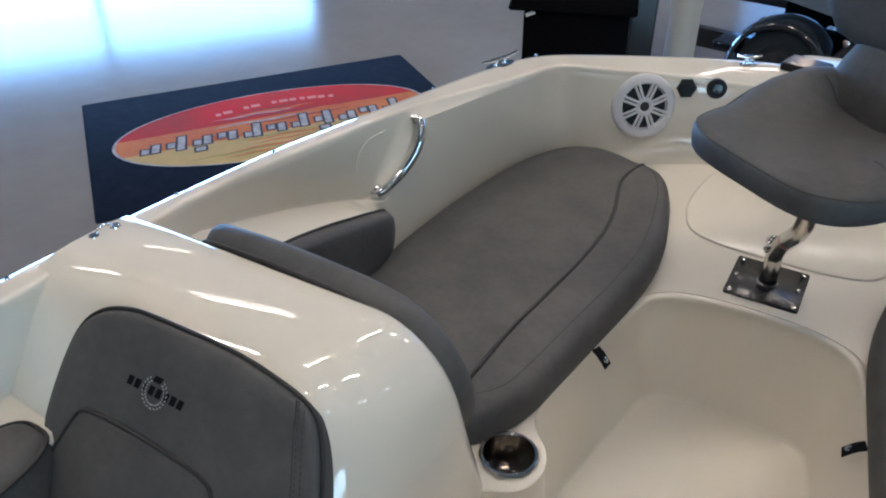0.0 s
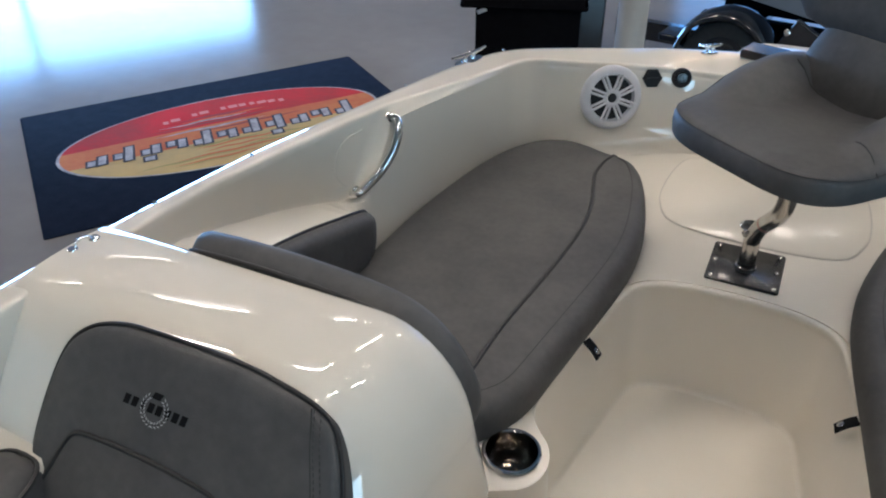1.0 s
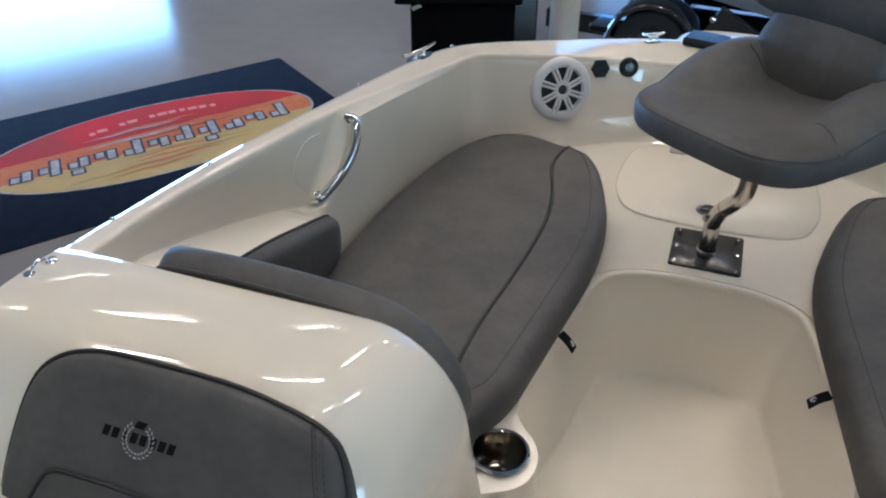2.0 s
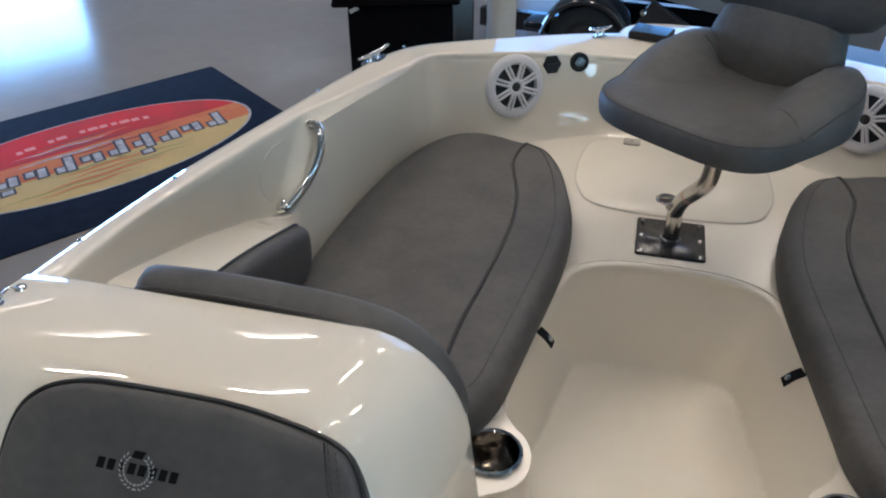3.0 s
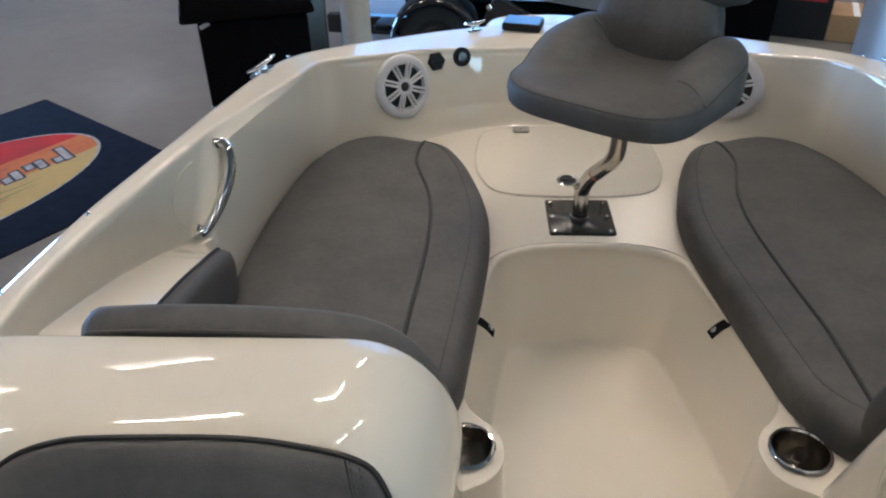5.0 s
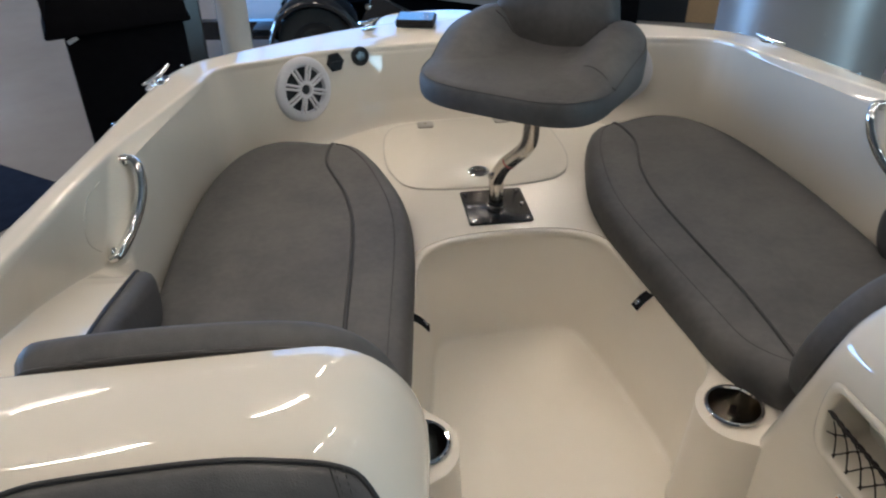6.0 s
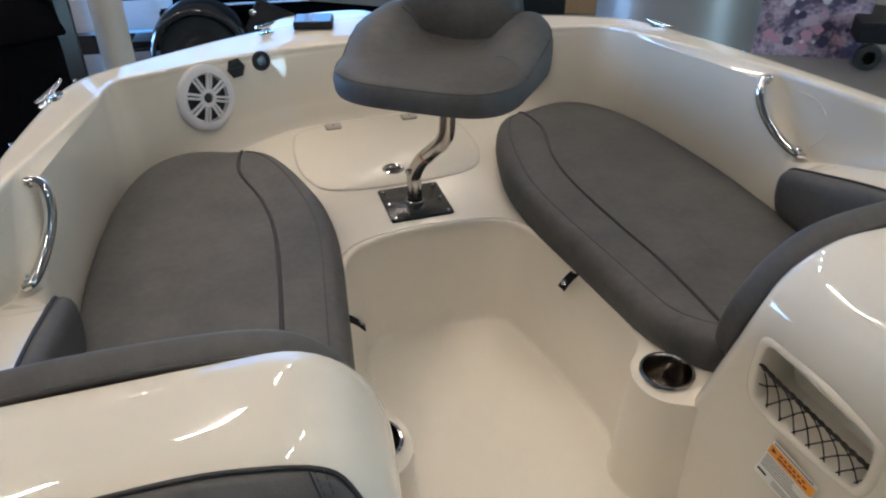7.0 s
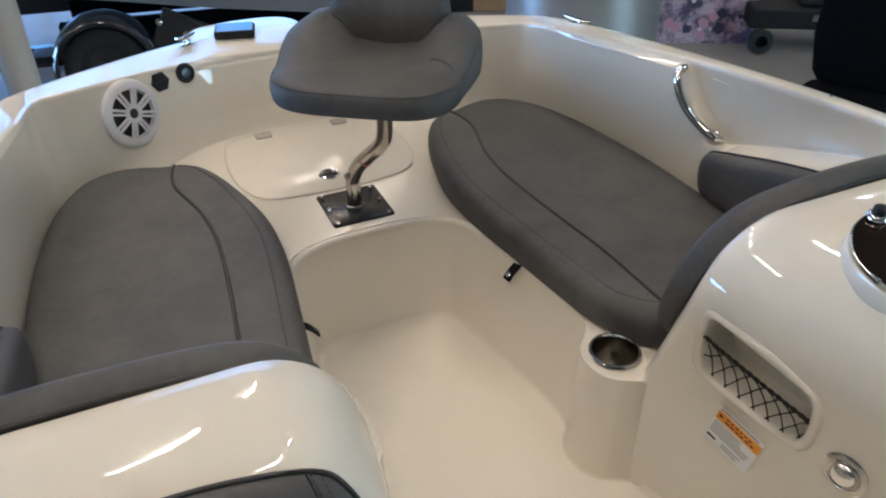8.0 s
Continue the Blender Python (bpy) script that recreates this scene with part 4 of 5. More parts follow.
# ---------------------------------------------------------------- pedestal fishing chair
def build_chair():
    chair = thing("fishing_chair", "grey vinyl swivel fishing chair on a bent stainless pedestal", "chair", pose(0, 0, 0))
    plate = part("base_plate", slab(round_rect(0.178, 0.178, 0.008), [(0.0, 0.0), (0.0, 0.004), (0.002, 0.006)], bottom=False), BLACK_PLATE, chair, "glossy black square mounting plate")
    for x, y in ((-0.075, -0.075), (-0.075, 0.0), (-0.075, 0.075), (0.075, -0.075), (0.075, 0.0), (0.075, 0.075)):
        part("screw", lathe([(0.0058, 0.0), (0.0052, 0.002), (0.0, 0.003)], 14, pose(x, y, 0.006)), STEEL, plate)
    part("socket", lathe([(0.026, 0.006), (0.026, 0.010), (0.0235, 0.012)], 24), STEEL, plate)
    path = catmull([(0, 0, 0.006), (0, 0, 0.06), (0.0, -0.003, 0.095), (0.012, -0.035, 0.148), (0.029, -0.084, 0.198), (0.043, -0.126, 0.243), (0.050, -0.142, 0.29), (0.050, -0.142, 0.415)], 5)
    post = part("pedestal", tube(path, 0.0205, 20), STEEL, chair, "bent brushed stainless tube")
    part("collar", lathe([(0.022, 0.0), (0.0225, 0.004), (0.022, 0.008)], 24, pose(0, 0, 0.014)), BLACK_PLASTIC, post)
    part("clamp_knob", lathe([(0.006, 0.0), (0.009, 0.003), (0.009, 0.011), (0.005, 0.014), (0.0, 0.014)], 14, frame_on((-0.014, -0.012, 0.108), (-0.9, -0.3, 0.1))), STEEL, post)
    part("marker_ring", lathe([(0.0212, -0.0018), (0.0215, 0.0), (0.0212, 0.0018)], 20, frame_on((0.0215, -0.062, 0.175), (0.23, -0.68, 0.70), (0, 1, 0))), RED_MARK, post)
    # moulded seat: local x across, local -y to the front
    m = pose(0.050, -0.118, 0.409, 0, 0, -34.8) @ Matrix.Diagonal((1.09, 1.03, 1.10, 1))
    n, rings = 64, []

    def outline(a, k):
        c, sn = math.cos(a), math.sin(a)
        p = 0.54 if sn > 0 else 0.48
        x = 0.230 * math.copysign(abs(c) ** p, c)
        y = 0.222 * math.copysign(abs(sn) ** p, sn)
        x *= 0.920 + 0.07 * max(0.0, 1 - ((y / 0.222 - 0.4) / 0.6) ** 2) - 0.06 * max(0.0, -y / 0.222) ** 2.2
        return (x - 0.004) * k, y * k

    def top(x, y):
        u, v = abs(x) / 0.208, y / 0.222
        def ease(q):
            q = min(max(q, 0.0), 1.0)
            return q * q * (3 - 2 * q)
        du, dv = (u - 0.70) / (0.30 if u < 0.70 else 0.62), (v - 0.40) / 0.80
        wing = 0.056 * max(0.0, 1 - du * du - dv * dv) ** 1.15 - 0.012 * ease((u - 0.80) / 0.24)
        hollow = 0.016 * (1 - ease(u / 0.6)) * ease((v + 0.5) / 1.0)
        return 0.062 + wing - hollow + 0.010 * max(0.0, v) ** 2 - 0.012 * max(0.0, -v - 0.2) ** 2

    def ring(k, zf):
        out = []
        for i in range(n):
            x, y = outline(2 * math.pi * i / n, k)
            out.append(m @ Vector((x, y, zf(x, y))))
        return out
    rings.append(ring(0.80, lambda x, y: 0.012))
    rings.append(ring(0.95, lambda x, y: 0.003))
    rings.append(ring(0.982, lambda x, y: 0.004))
    rings.append(ring(0.994, lambda x, y: 0.009))
    rings.append(ring(1.0, lambda x, y: 0.020))
    rings.append(ring(1.005, lambda x, y: 0.55 * top(x, y)))
    rings.append(ring(1.0, lambda x, y: 0.80 * top(x, y)))
    rings.append(ring(0.985, lambda x, y: 0.93 * top(x, y)))
    for k in (0.955, 0.90, 0.80, 0.68, 0.54, 0.38, 0.2, 0.06):
        rings.append(ring(k, top))
    seat = part("seat", loft(rings, True, (True, True)), VINYL, chair, "moulded grey vinyl seat pad with raised sides", angle=80)
    part("seam", tube(ring(0.983, lambda x, y: 0.955 * top(x, y)), 0.0014, 6, True), STITCH, seat)
    pts = [(0.128, -0.050), (0.152, -0.056), (0.180, -0.068), (0.206, -0.086)]
    part("bolster_seam", tube([m @ Vector((p.x, p.y, top(p.x, p.y) + 0.0003)) for p in catmull([(x, y, 0) for x, y in pts], 5)], 0.0012, 6), STITCH, seat)
    part("swivel", lathe([(0.05, -0.012), (0.075, 0.0), (0.075, 0.010), (0.0, 0.010)], 24, m), BLACK_PLASTIC, chair, "black swivel mount")
    # backrest: narrow hinge neck, wide upper pad leaning back
    def slice_ring(v, z, hw, th, p=0.72):
        out = []
        for i in range(40):
            a = 2 * math.pi * i / 40
            c, sn = math.cos(a), math.sin(a)
            out.append(m @ Vector((hw * math.copysign(abs(c) ** p, c) - 0.008, v + th * math.copysign(abs(sn) ** p, sn) + 0.10 * (abs(c) ** 2) * (-0.35) * (hw / 0.22) ** 2, z)))
        return out
    neck = [slice_ring(0.186, 0.040, 0.150, 0.070), slice_ring(0.186, 0.072, 0.149, 0.070), slice_ring(0.187, 0.090, 0.147, 0.067), slice_ring(0.188, 0.112, 0.143, 0.062), slice_ring(0.196, 0.140, 0.137, 0.058), slice_ring(0.208, 0.175, 0.124, 0.052), slice_ring(0.224, 0.210, 0.122, 0.044), slice_ring(0.235, 0.235, 0.150, 0.036)]
    part("back_neck", loft(neck, True, (True, True)), VINYL, chair, "narrow grey vinyl lower back")
    front = [m @ Vector((x, 0.121 - 0.025 * (x / 0.15) ** 2, top(x, 0.118) + 0.001)) for x in np.linspace(-0.13, 0.13, 14)]
    part("neck_seam", tube(front, 0.0014, 6), STITCH, seat)
    upper = [slice_ring(0.215, 0.160, 0.095, 0.010), slice_ring(0.212, 0.165, 0.140, 0.040), slice_ring(0.214, 0.180, 0.180, 0.055), slice_ring(0.224, 0.225, 0.218, 0.060), slice_ring(0.250, 0.34, 0.232, 0.054), slice_ring(0.272, 0.43, 0.222, 0.050),
             slice_ring(0.285, 0.48, 0.195, 0.044), slice_ring(0.292, 0.505, 0.150, 0.030), slice_ring(0.294, 0.512, 0.09, 0.012)]
    part("backrest", loft(upper, True, (True, True)), VINYL, chair, "wide grey vinyl upper backrest")


build_chair()


# ---------------------------------------------------------------- helm console fittings
def on_side(y, z, off=0.0):
    """A point on the helm's aisle side."""
    n = Vector((-1, -0.21, 0)).normalized()
    return Vector((AISLE_X + max(0.0, -1.03 - y) * 0.21, y, z)) + n * off


SIDE_N = Vector((-1, -0.21, 0)).normalized()


def build_helm():
    n = len(POCKET)
    mid = Vector((sum(p[0] for p in POCKET) / n, sum(p[1] for p in POCKET) / n))

    def rim(grow, off):
        return [on_side(y + grow * (y - mid.x) / max(math.hypot(y - mid.x, z - mid.y), 1e-6), z + grow * (z - mid.y) / max(math.hypot(y - mid.x, z - mid.y), 1e-6), off) for y, z in POCKET]
    fr = part("storage_pocket", loft([rim(0.018, 0.0005), rim(0.0165, 0.004), rim(0.012, 0.007), rim(0.003, 0.0065), rim(-0.001, 0.002), rim(-0.003, -0.02), rim(-0.004, -0.09)], True, (False, True)), GELCOAT, boat, "moulded storage pocket with a raised rounded rim")
    cord = [(1.045, 0.222), (1.080, 0.214), (1.111, 0.209), (1.169, 0.200), (1.224, 0.192), (1.262, 0.188)]

    def top_z(y):
        return float(np.interp(-y, [c[0] for c in cord], [c[1] for c in cord]))

    def low_z(y):
        return float(np.interp(-y, [1.045, 1.060, 1.085, 1.16, 1.235, 1.262], [0.180, 0.158, 0.145, 0.137, 0.131, 0.150]))
    # two elastic strands twisted round each other, puckered where the net hangs from them
    net = part("net_cord", tube([on_side(-1.045 - 0.217 * k / 90, top_z(-1.045 - 0.217 * k / 90) + 0.0022 * math.sin(k * 0.52), 0.001 + 0.0015 * math.cos(k * 0.52)) for k in range(91)], 0.0026, 6), NET_CORD, fr, "dark brown elastic pocket net")
    part("twisted_cord", tube([on_side(-1.045 - 0.217 * k / 90, top_z(-1.045 - 0.217 * k / 90) - 0.0022 * math.sin(k * 0.52), 0.001 - 0.0015 * math.cos(k * 0.52)) for k in range(91)], 0.0024, 6), NET_CORD, net)
    # slack diamond mesh between the cord and the pocket's lower edge
    pitch = 0.029

    def mesh_point(u, f):
        y = -1.048 - u * pitch
        return on_side(y, top_z(y) + (low_z(y) - top_z(y)) * f, 0.0005 - 0.010 * math.sin(math.pi * f))
    for d in (-1, 1):
        for k in range(-2, 9):
            pts = [mesh_point(k + 0.5 + d * f * 1.6 + 0.04 * math.sin(5 * f + k), f) for f in (0, 0.125, 0.25, 0.375, 0.5, 0.625, 0.75, 0.875, 1.0)]
            pts = [p for p in pts if -1.262 < p.y < -1.046]
            if len(pts) > 2:
                part("net_strand", tube(pts, 0.0013, 5), NET_CORD, net)
    for k in range(0, 7):
        for f, du in ((0.0, 0.5), (0.3125, 1.0), (0.625, 0.5), (0.9375, 1.0)):
            p = mesh_point(k + du, f)
            if -1.258 < p.y < -1.05:
                part("net_knot", lathe([(0.0, -0.003), (0.0024, -0.0015), (0.0024, 0.0015), (0.0, 0.003)], 7, Matrix.Translation(p)), NET_CORD, net)
    # warning sticker: orange band over rows of grey print
    m = frame_on(on_side(-1.148, 0.043, 0.0008), SIDE_N)
    tilt = m @ Matrix.Rotation(radians(-12), 4, "Z")
    st = part("sticker", slab(round_rect(0.100, 0.096, 0.003), [(0, 0), (0, 0.0003)], tilt, bottom=False), PAPER, boat, "white warning sticker with an orange band", smooth=False)
    part("orange_band", box(0.098, 0.024, 0.0003, tilt @ Matrix.Translation((0, 0.026, 0.0004))), ORANGE_INK, st, smooth=False)
    rng = random.Random(4)

    def bar(x0, y0, w, h, ink):
        part("print_bar", box(w, h, 0.0003, tilt @ Matrix.Translation((x0 + w / 2, y0, 0.0007))), ink, st, smooth=False)
    bar(-0.046, 0.043, 0.086, 0.0035, GREY_INK)
    part("warning_mark", lathe([(0.0065, 0.0005), (0.0065, 0.0008), (0.0, 0.0008)], 3, tilt @ Matrix.Translation((-0.040, 0.027, 0))), INK_DARK, st, smooth=False)
    for y0, w in ((0.030, 0.060), (0.022, 0.068)):
        for k in range(6):
            bar(-0.028 + k * w / 6, y0, w / 6 * (0.6 + 0.3 * rng.random()), 0.0040, INK_DARK)
    for k in range(6):
        bar(-0.046, 0.0085 - k * 0.0056, 0.058 + 0.030 * rng.random(), 0.0019, GREY_INK)
    bar(-0.046, -0.034, 0.020, 0.0050, LOGO_BLACK)
    for k in range(3):
        bar(-0.012, -0.030 - k * 0.0050, 0.034 + 0.010 * rng.random(), 0.0016, GREY_INK)
    # round push-button latch
    ml = frame_on(on_side(-1.335, 0.136, 0.0005), SIDE_N)
    la = part("push_latch", lathe([(0.038, 0.0), (0.038, 0.002), (0.034, 0.005), (0.029, 0.006), (0.026, 0.003), (0.022, 0.002)], 40, ml), STEEL, boat, "round chrome push-button latch")
    part("button", lathe([(0.022, 0.001), (0.021, 0.009), (0.015, 0.014), (0.0, 0.016)], 32, ml), CHROME, la)
    # round mirror-faced instrument in a chrome bezel, on a moulded pod of the dash, with two black knobs
    mi = frame_on((0.557, -1.236, 0.446), (-0.05, -0.10, 0.99)) @ Matrix.Scale(1.045, 4)
    part("dash_pod", lathe([(0.1275, -0.045), (0.1235, -0.012), (0.1215, -0.008), (0.116, -0.007)], 56, mi), GELCOAT, boat, "raised cream dash pod under the instrument")
    ins = part("instrument", lathe([(0.1195, -0.009), (0.1195, -0.002), (0.1185, 0.001), (0.1170, 0.0015), (0.1155, 0.0008)], 56, mi), CHROME, boat, "round brown mirror-faced instrument in a chrome bezel")
    part("dial", lathe([(0.1165, 0.0012), (0.06, 0.0028), (0.0, 0.0033)], 48, mi), DIAL, ins, "dark brown reflective face")
    for x, y in ((-0.066, -0.078), (-0.052, 0.090)):
        k = mi @ Matrix.Translation((x, y, 0.004))
        part("knob_base", lathe([(0.017, 0.0), (0.016, 0.005), (0.011, 0.008)], 18, k), CHROME, ins)
        part("knob", lathe([(0.011, 0.006), (0.011, 0.018), (0.008, 0.021), (0.0, 0.021)], 18, k), BLACK_PLASTIC, ins)
    wheel = part("steering_wheel", tube([pose(0.62, -1.50, 0.50, 62, 0, 0) @ Vector((0.17 * math.cos(a), 0.17 * math.sin(a), 0)) for a in (2 * math.pi * k / 40 for k in range(40))], 0.016, 10, True), BLACK_PLASTIC, boat, "black steering wheel rim")
    mw = pose(0.62, -1.50, 0.50, 62, 0, 0)
    for k in range(3):
        a = radians(90 + 120 * k)
        part("spoke", tube([mw @ Vector((0.03 * math.cos(a), 0.03 * math.sin(a), -0.03)), mw @ Vector((0.16 * math.cos(a), 0.16 * math.sin(a), 0))], 0.009, 8), STEEL, wheel)
    part("hub", lathe([(0.045, -0.02), (0.045, -0.045), (0.03, -0.10), (0.0, -0.10)], 24, mw), BLACK_PLASTIC, wheel)


build_helm()

box_thing = thing("flat_case", "flat glossy black case lying on the bow gunwale", "case", pose(-0.115, 0.880, 0.2425, 0, 0, -14))
part("case_body", slab(round_rect(0.135, 0.10, 0.008), [(0.003, 0.0), (0, 0.004), (0, 0.020), (0.003, 0.024)]), BLACK_PLASTIC, box_thing)
part("case_lid", slab(round_rect(0.127, 0.092, 0.007), [(0.0, 0.0235), (0.002, 0.026)], bottom=False), BLACK_PAINT, box_thing, "glossy dark top")


# ---------------------------------------------------------------- things on the showroom floor
def build_mat():
    a, b = Vector((-4.811, 1.359)), Vector((-3.375, 3.357))
    u = (b - a).normalized()
    v = Vector((u.y, -u.x))
    length = (b - a).length
    width = 1.74
    base = Matrix(((u.x, -v.x, 0, a.x), (u.y, -v.y, 0, a.y), (0, 0, 1, FLOOR), (0, 0, 0, 1)))
    mat = thing("floor_mat", "dark navy floor mat with a red and yellow oval print", "mat")
    ring = [(x + length / 2, y - width / 2) for x, y in round_rect(length, width, 0.02)]
    part("carpet", slab(ring, [(0, 0.0), (0, 0.006), (0.01, 0.009)], base), MAT_NAVY, mat)
    m = base @ Matrix.Translation((length * 0.50, -0.86, 0.0092))

    def oval(k, n=56):
        return [Vector((1.06 * k * math.cos(2 * math.pi * i / n), 0.52 * k * math.sin(2 * math.pi * i / n))) for i in range(n)]

    def flat(name, ring, mat_, z, label=""):
        bm = bmesh.new()
        bm.faces.new([bm.verts.new(m @ Vector((p[0], p[1], z))) for p in ring])
        part(name, bm, mat_, mat, label, smooth=False)
    flat("print_edge", oval(1.02), INK_WHITE, 0.0, "pale printed outline")
    # bands across the oval, from the far red to the near yellow
    def band(v0, v1):
        pts = []
        for i in range(25):
            y = v0 + (v1 - v0) * i / 24
            pts.append((1.06 * math.sqrt(max(0.0, 1 - (y / 0.52) ** 2)), y))
        return [Vector((x, y)) for x, y in pts] + [Vector((-x, y)) for x, y in pts[::-1]]
    flat("print_red", band(0.10, 0.52), INK_RED, 0.001, "printed red band")
    flat("print_orange", band(-0.14, 0.10), INK_ORANGE, 0.001, "printed orange band")
    flat("print_yellow", band(-0.52, -0.14), INK_YELLOW, 0.001, "printed yellow band")
    # setting sun, pale and dark wave streaks
    flat("print_sun", [Vector((-0.42 + 0.20 * math.cos(math.pi * i / 20), -0.12 + 0.17 * math.sin(math.pi * i / 20))) for i in range(21)], INK_ORANGE, 0.0016, "printed orange sun")
    rng = random.Random(7)

    def streak(x, y, w, h, ink, z):
        # a thin wavy sliver, pointed at both ends
        n, bow, ph = 14, 0.02 * (rng.random() - 0.3), 6 * rng.random()
        top = [(x - w + 2 * w * i / n, y + bow * math.sin(math.pi * i / n) + 0.006 * math.sin(ph + i) + h * math.sin(math.pi * i / n)) for i in range(n + 1)]
        low = [(p[0], p[1] - 2 * h * math.sin(math.pi * i / n)) for i, p in enumerate(top)]
        flat("print_streak", top + low[-2:0:-1], ink, z)
    for k in range(8):
        streak(-0.15 + 0.5 * rng.random(), 0.24 - k * 0.036, 0.30 + 0.25 * rng.random(), 0.008 + 0.006 * rng.random(), (INK_DARK, INK_ORANGE, INK_WHITE)[k % 3], 0.0020 + 0.0001 * k)
    for k in range(9):
        streak(0.7 * (rng.random() - 0.5), -0.20 - k * 0.028, 0.22 + 0.22 * rng.random(), 0.006 + 0.006 * rng.random(), (INK_OLIVE, INK_ORANGE)[k % 2], 0.0020 + 0.0001 * k)
    # the brush-lettered word as plain stroke shapes: white over a dark navy edge
    for k, tall in enumerate((1, 0, 0, 1, 1, 0, 1, 0, 0, 1, 0)):
        x = 0.80 - k * 0.165
        y = -0.10 + 0.012 * math.sin(k * 1.9)
        h = 0.098 if tall else 0.058
        strokes = [(x + 0.030, y + (0.035 if tall else 0.0), 0.023, h), (x - 0.036, y - 0.020 * (-1) ** k, 0.023, 0.034)]
        if k in (3, 8):
            strokes.append((x - 0.030, y - 0.120, 0.030, 0.026))
        for j, (cx, cy, w, hh) in enumerate(strokes):
            lean = 0.16 * hh
            for z, g, ink in ((0.0032 + 0.0001 * j, 0.014, INK_BLACK), (0.0040 + 0.0001 * j, 0.0, INK_WHITE)):
                flat("print_stroke", [(cx - w - g - lean, cy - hh - g), (cx + w + g - lean, cy - hh - g), (cx + w + g + lean, cy + hh + g), (cx - w - g + lean, cy + hh + g)], ink, z)
    for k in range(13):
        if k not in (7, 10):
            x, w = 0.46 - k * 0.068, 0.018 + 0.007 * (k % 3)
            y = 0.300 - 0.0016 * (k - 6) ** 2
            flat("print_bar", [(x - w, y), (x + w, y), (x + w, y + 0.046), (x - w, y + 0.046)], INK_PINK, 0.0030)


build_mat()


def build_background():
    # black covered display stand with a small top
    m = pose(-1.536, 2.521, FLOOR, 0, 0, 18)
    stand = thing("display_stand", "tall black covered display stand with a flared top", "stand", m)
    rings = []
    for z, w in ((0.0, 0.60), (0.45, 0.602), (0.88, 0.60), (0.905, 0.59)):
        rings.append([Vector((p.x, p.y, z)) for p in round_rect(w, w - 0.30, 0.012)])
    part("cover", loft(rings, True, (True, True)), BLACK_CLOTH, stand, "black cloth cover")
    part("top", slab(round_rect(0.73, 0.34, 0.02), [(0.008, 0.905), (0.0, 0.915), (0.004, 0.93), (0.055, 1.10), (0.065, 1.105)], Matrix.Translation((-0.025, 0, 0))), BLACK_CLOTH, stand, "overhanging black top")
    part("tag", box(0.055, 0.004, 0.022, pose(-0.262, -0.153, 0.888, 0, -24, 0)), PAPER, stand, "small white tag", smooth=False)
    panel = thing("banner_stand", "narrow dark blue-black panel standing by the post", "panel", pose(-1.255, 2.92, FLOOR, 0, 0, 25))
    part("panel_body", box(0.155, 0.10, 2.2, Matrix.Translation((-0.014, 0, 1.1))), BLACK_PAINT, panel, bevel=0.01)
    post = thing("support_post", "round beige painted steel support post", "post", pose(-0.985, 2.80, FLOOR))
    part("shaft", lathe([(0.088, 0.02), (0.088, CEILING - FLOOR - 0.004)], 32), POST_PAINT, post)
    part("base_flange", slab(round_rect(0.26, 0.26, 0.02), [(0, 0.0), (0, 0.016), (0.003, 0.019)]), POST_PAINT, post)
    # trailer with wheel, fender and tongue beyond the bow, carrying a white hull
    tr = thing("boat_trailer", "black painted boat trailer with fendered wheels", "trailer", pose(-0.25, 3.74, FLOOR, 0, 0, -8))
    sx, yy = -0.28, 0.0
    wm = Matrix.Translation((sx, yy, 0.286)) @ Matrix.Rotation(radians(90), 4, "X")
    wh = part("wheel", lathe([(0.18, -0.08), (0.245, -0.09), (0.278, -0.077), (0.285, 0.0), (0.278, 0.077), (0.245, 0.09), (0.18, 0.08)], 40, wm), RUBBER, tr, "black trailer tyre")
    part("rim", lathe([(0.205, -0.06), (0.19, 0.07), (0.12, 0.05), (0.05, 0.07), (0.0, 0.07)], 32, wm), BLACK_PAINT, wh, "glossy black wheel rim")
    arc = []
    for k in range(29):
        a = radians(-10 + 200 * k / 28)
        c, sn = math.cos(a) * 0.345, math.sin(a) * 0.345
        prof = [(-0.145, 0.86), (-0.150, 0.93), (-0.135, 0.975), (-0.10, 0.995), (-0.02, 1.01), (0.08, 0.995), (0.125, 0.97), (0.135, 0.93), (0.08, 0.955), (-0.02, 0.97), (-0.10, 0.955), (-0.135, 0.93)]
        arc.append([Vector((sx + c * f, yy + q, 0.30 + sn * f)) for q, f in prof])
    part("fender", loft(arc, True, (True, True)), BLACK_PAINT, tr, "glossy black curved fender")
    part("fender_step", box(0.14, 0.20, 0.05, Matrix.Translation((sx - 0.38, yy - 0.02, 0.40))), BLACK_PAINT, tr, bevel=0.01)
    bracket = part("fender_bracket", box(0.42, 0.05, 0.30, pose(0.26, -0.02, 0.42, 0, 28, 0)), BLACK_PAINT, tr, "black slanting fender bracket", bevel=0.012)
    for x, z in ((0.10, 0.56), (0.26, 0.46), (0.36, 0.42)):
        part("bolt", lathe([(0.022, 0.0), (0.022, 0.010), (0.012, 0.016), (0.0, 0.016)], 10, frame_on((x, -0.046, z), (0, -1, 0.1))), STEEL, bracket)
    for yy in (0.28, 1.6):
        part("frame_rail", box(2.6, 0.08, 0.14, Matrix.Translation((0.1, yy, 0.30))), BLACK_PAINT, tr, bevel=0.008)
    part("axle", box(0.08, 1.9, 0.08, Matrix.Translation((-0.28, 0.9, 0.31))), BLACK_PAINT, tr, bevel=0.008)
    hull = thing("display_boat", "hull of another boat on its trailer, greyed for its shade", "boat", pose(0.3, 4.4, FLOOR, 0, 0, -8))
    rings = []
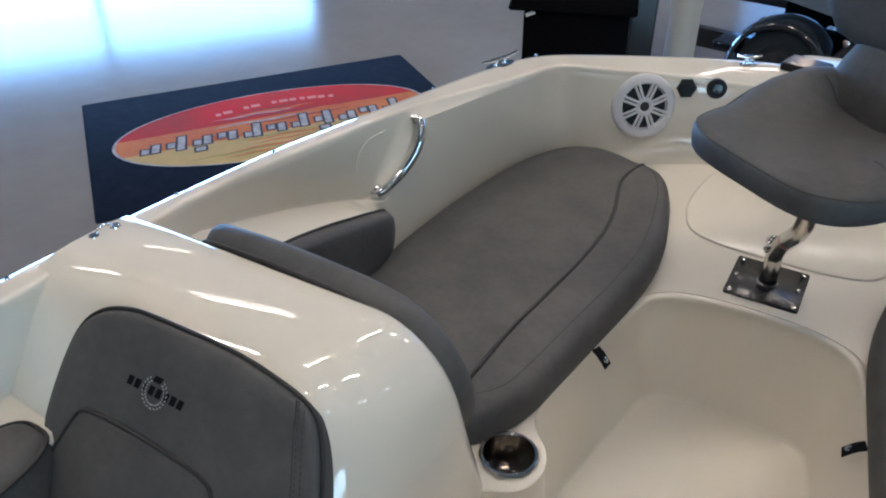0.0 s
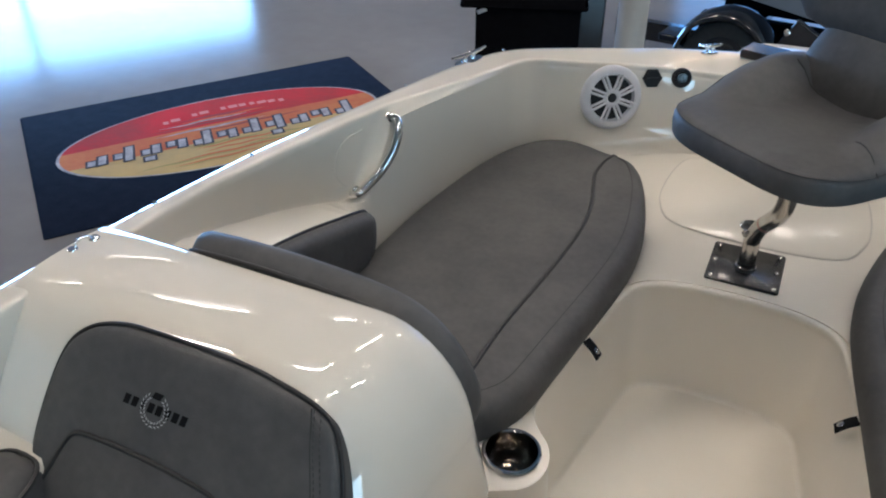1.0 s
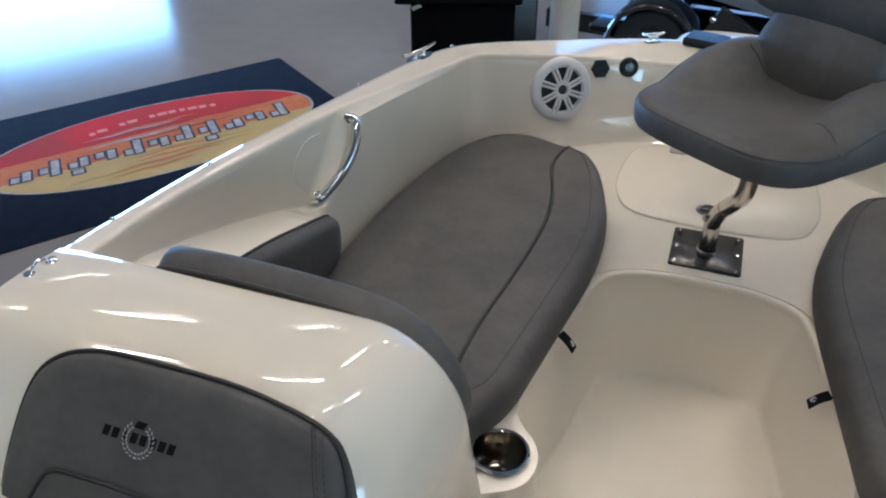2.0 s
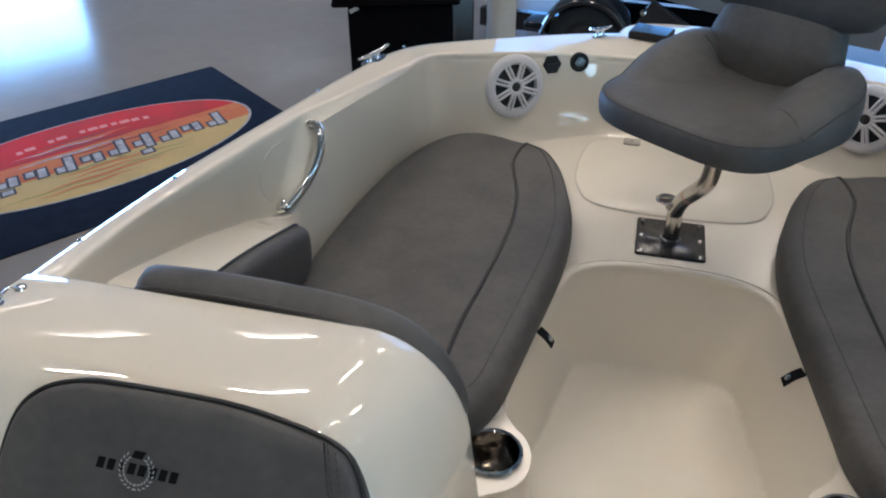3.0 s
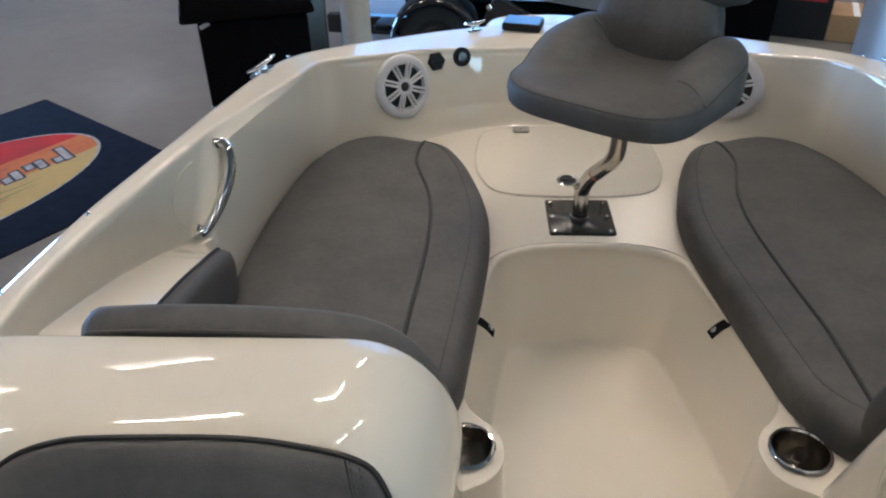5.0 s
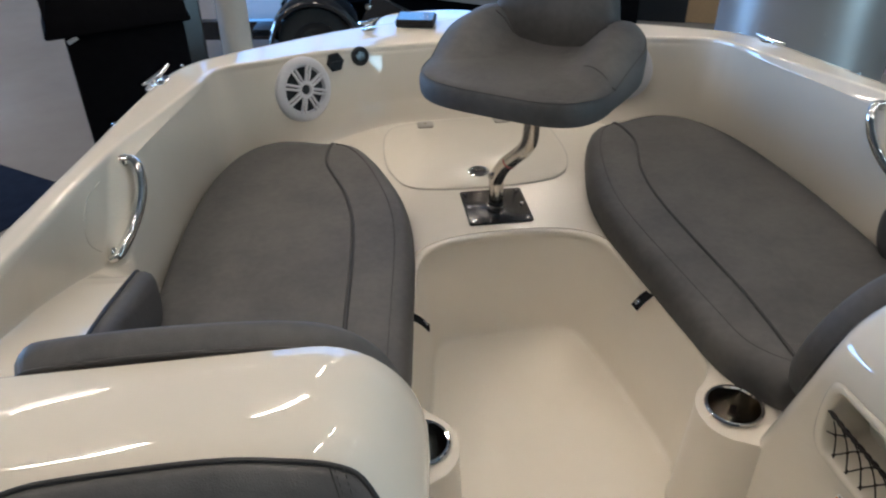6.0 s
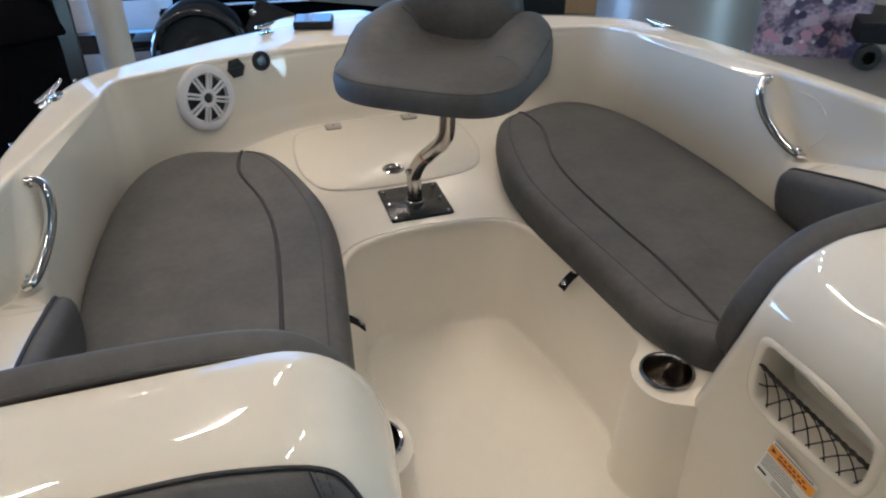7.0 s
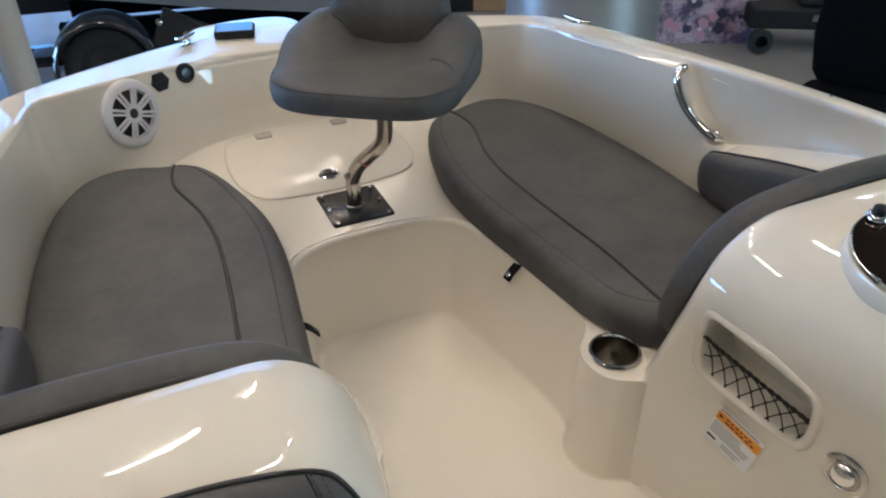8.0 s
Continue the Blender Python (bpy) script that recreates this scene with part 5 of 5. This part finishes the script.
    # chine half-width and height from the bow to the stern
    for x, w, z in ((-2.5, 0.06, 1.06), (-2.1, 0.30, 0.97), (-1.6, 0.48, 0.86), (-1.0, 0.60, 0.745), (0.0, 0.67, 0.60), (0.8, 0.70, 0.50), (1.15, 0.70, 0.47)):
        half = [(w + 0.24, z + 0.62), (w + 0.25, z + 0.58), (w + 0.18, z + 0.34), (w + 0.03, z + 0.03), (w + 0.02, z), (w - 0.04, z - 0.012), (w * 0.45, z - 0.10), (0.0, z - 0.16)]
        rings.append([Vector((x, -a, b)) for a, b in half] + [Vector((x, a, b)) for a, b in half[-2::-1]])
    part("hull", loft(rings, True, (True, True)), SHADED_HULL, hull, "grey hull, its shade put into the colour")
    for yy in (0.42, 1.05):
        part("cradle", box(1.8, 0.10, 0.14, Matrix.Translation((0.3, yy, 0.40))), BLACK_CLOTH, tr, "carpeted hull bunk", bevel=0.008)
    # cylinder, poster, cart, chair and boxes to starboard
    col = thing("round_column", "wide round grey metal column with a soft sheen", "column", pose(2.40, 2.45, FLOOR))
    part("shaft", lathe([(0.50, 0.0), (0.50, CEILING - FLOOR - 0.004)], 64), GREY_METAL, col)
    poster = thing("poster_panel", "violet and pink printed panel leaning by the wall", "poster", pose(4.03, 3.02, FLOOR, 0, 0, -28))
    part("board", box(0.80, 0.03, 1.1, Matrix.Translation((0, 0, 0.55))), material("poster_print", (0.48, 0.36, 0.42), 0.5, spots=(0.08, 0.06, 0.11), scale=5.0, amount=0.25), poster, smooth=False)
    rng = random.Random(11)
    pinks = [material("poster_pink", (0.50, 0.26, 0.32), 0.5), material("poster_pale", (0.62, 0.54, 0.58), 0.5), material("poster_ink", (0.05, 0.04, 0.08), 0.5)]
    for k in range(60):
        x, z, r = -0.36 + 0.72 * rng.random(), 0.05 + 0.98 * rng.random(), 0.016 + 0.034 * rng.random()
        pts = [(r * (0.7 + 0.5 * rng.random()) * math.cos(2 * math.pi * i / 9), r * (0.7 + 0.5 * rng.random()) * math.sin(2 * math.pi * i / 9)) for i in range(9)]
        bm = bmesh.new()
        bm.faces.new([bm.verts.new((x + p, -0.0165 - 0.0004 * k, z + q)) for p, q in pts])
        part("print_patch", bm, pinks[k % 3], poster, smooth=False)
    cart = thing("wheeled_cart", "low black wheeled equipment cart", "cart", pose(4.70, 2.66, FLOOR, 0, 0, -30))
    part("deck", box(0.95, 0.5, 0.16, Matrix.Translation((0, 0, 0.28))), BLACK_PLASTIC, cart, bevel=0.02)
    part("motor", box(0.40, 0.36, 0.14, Matrix.Translation((0.1, 0, 0.43))), BLACK_PAINT, cart, bevel=0.03)
    part("badge", box(0.12, 0.01, 0.05, Matrix.Translation((0.05, -0.256, 0.30))), STEEL, cart, smooth=False)
    for x in (-0.36, 0.36):
        for y in (-0.24, 0.24):
            w = part("wheel", lathe([(0.05, -0.03), (0.095, -0.03), (0.10, 0.0), (0.095, 0.03), (0.05, 0.03)], 24, Matrix.Translation((x, y, 0.10)) @ Matrix.Rotation(radians(90), 4, "X")), RUBBER, cart)
            part("hubcap", lathe([(0.05, -0.028), (0.0, -0.034)], 18, Matrix.Translation((x, y, 0.10)) @ Matrix.Rotation(radians(90), 4, "X")), BLACK_PLASTIC, w)
    seat = thing("office_chair", "dark navy upholstered chair on a black base", "chair", pose(3.00, 0.80, FLOOR, 0, 0, -62))
    rings = []
    for z, w, y, t in ((0.50, 0.10, 0.0, 0.02), (0.52, 0.18, 0.0, 0.05), (0.60, 0.25, 0.01, 0.07), (0.80, 0.29, 0.02, 0.07), (1.00, 0.29, 0.05, 0.06), (1.18, 0.26, 0.08, 0.05), (1.26, 0.20, 0.09, 0.04), (1.28, 0.10, 0.09, 0.02)):
        rings.append([Vector((w * math.copysign(abs(math.cos(a)) ** 0.6, math.cos(a)), 0.22 + y + t * math.sin(a), z)) for a in (2 * math.pi * k / 32 for k in range(32))])
    part("backrest", loft(rings, True, (True, True)), BLACK_CLOTH, seat)
    part("seat", slab(round_rect(0.5, 0.48, 0.12), [(0.02, 0.46), (0, 0.48), (0, 0.54), (0.02, 0.56)]), BLACK_CLOTH, seat)
    part("stem", lathe([(0.03, 0.08), (0.03, 0.46)], 16), BLACK_PLASTIC, seat)
    for k in range(5):
        a = radians(72 * k)
        part("leg", tube([(0, 0, 0.10), (0.16 * math.cos(a), 0.16 * math.sin(a), 0.085), (0.29 * math.cos(a), 0.29 * math.sin(a), 0.035)], 0.022, 8), BLACK_PLASTIC, seat)
    for x, y, w, h, mat_, nm, lb in ((2.93, 4.72, 0.42, 0.22, CARDBOARD, "cardboard_box", "brown cardboard box on the floor"), (2.50, 4.85, 0.50, 0.36, BLACK_PLASTIC, "equipment_case", "black equipment case with a red strip on the floor"), (1.95, 4.55, 0.46, 0.62, BLACK_CLOTH, "covered_crate", "tall black covered crate on the floor")):
        bx = thing(nm, lb, "box", pose(x, y, FLOOR, 0, 0, -20))
        part("body", box(w, 0.4, h, Matrix.Translation((0, 0, h / 2))), mat_, bx, bevel=0.006)
        if mat_ is CARDBOARD:
            part("tape", box(0.05, 0.402, 0.002, Matrix.Translation((0, 0, h + 0.001))), PAPER, bx, smooth=False)
        elif mat_ is BLACK_PLASTIC:
            part("red_strip", box(w * 0.8, 0.006, 0.025, Matrix.Translation((0, -0.203, h - 0.03))), RED_PAINT, bx, smooth=False)


build_background()


# trailer that carries the boat
def build_own_trailer():
    tr = thing("carrying_trailer", "black painted steel trailer under the boat", "trailer", pose(0, 0, FLOOR))
    for s in (-1, 1):
        part("frame_rail", box(0.09, 4.2, 0.14, Matrix.Translation((s * 0.55, -1.2, 0.40))), BLACK_PAINT, tr, bevel=0.008)
        part("bunk", box(0.10, 2.8, 0.07, Matrix.Translation((s * 0.40, -1.7, 0.535))), BLACK_CLOTH, tr, bevel=0.008)
        wm = Matrix.Translation((s * 0.98, -2.2, 0.31)) @ Matrix.Rotation(radians(90), 4, "Y")
        w = part("wheel", lathe([(0.20, -0.09), (0.27, -0.10), (0.305, -0.085), (0.312, 0.0), (0.305, 0.085), (0.27, 0.10), (0.20, 0.09)], 40, wm), RUBBER, tr)
        part("rim", lathe([(0.205, -0.05), (0.19, 0.05), (0.0, 0.04)], 28, wm), STEEL, w)
    for y in (0.85, -1.0, -2.2, -3.2):
        part("cross_member", box(1.9 if y == -2.2 else 1.16, 0.08, 0.08, Matrix.Translation((0, y, 0.33))), BLACK_PAINT, tr, bevel=0.006)


build_own_trailer()
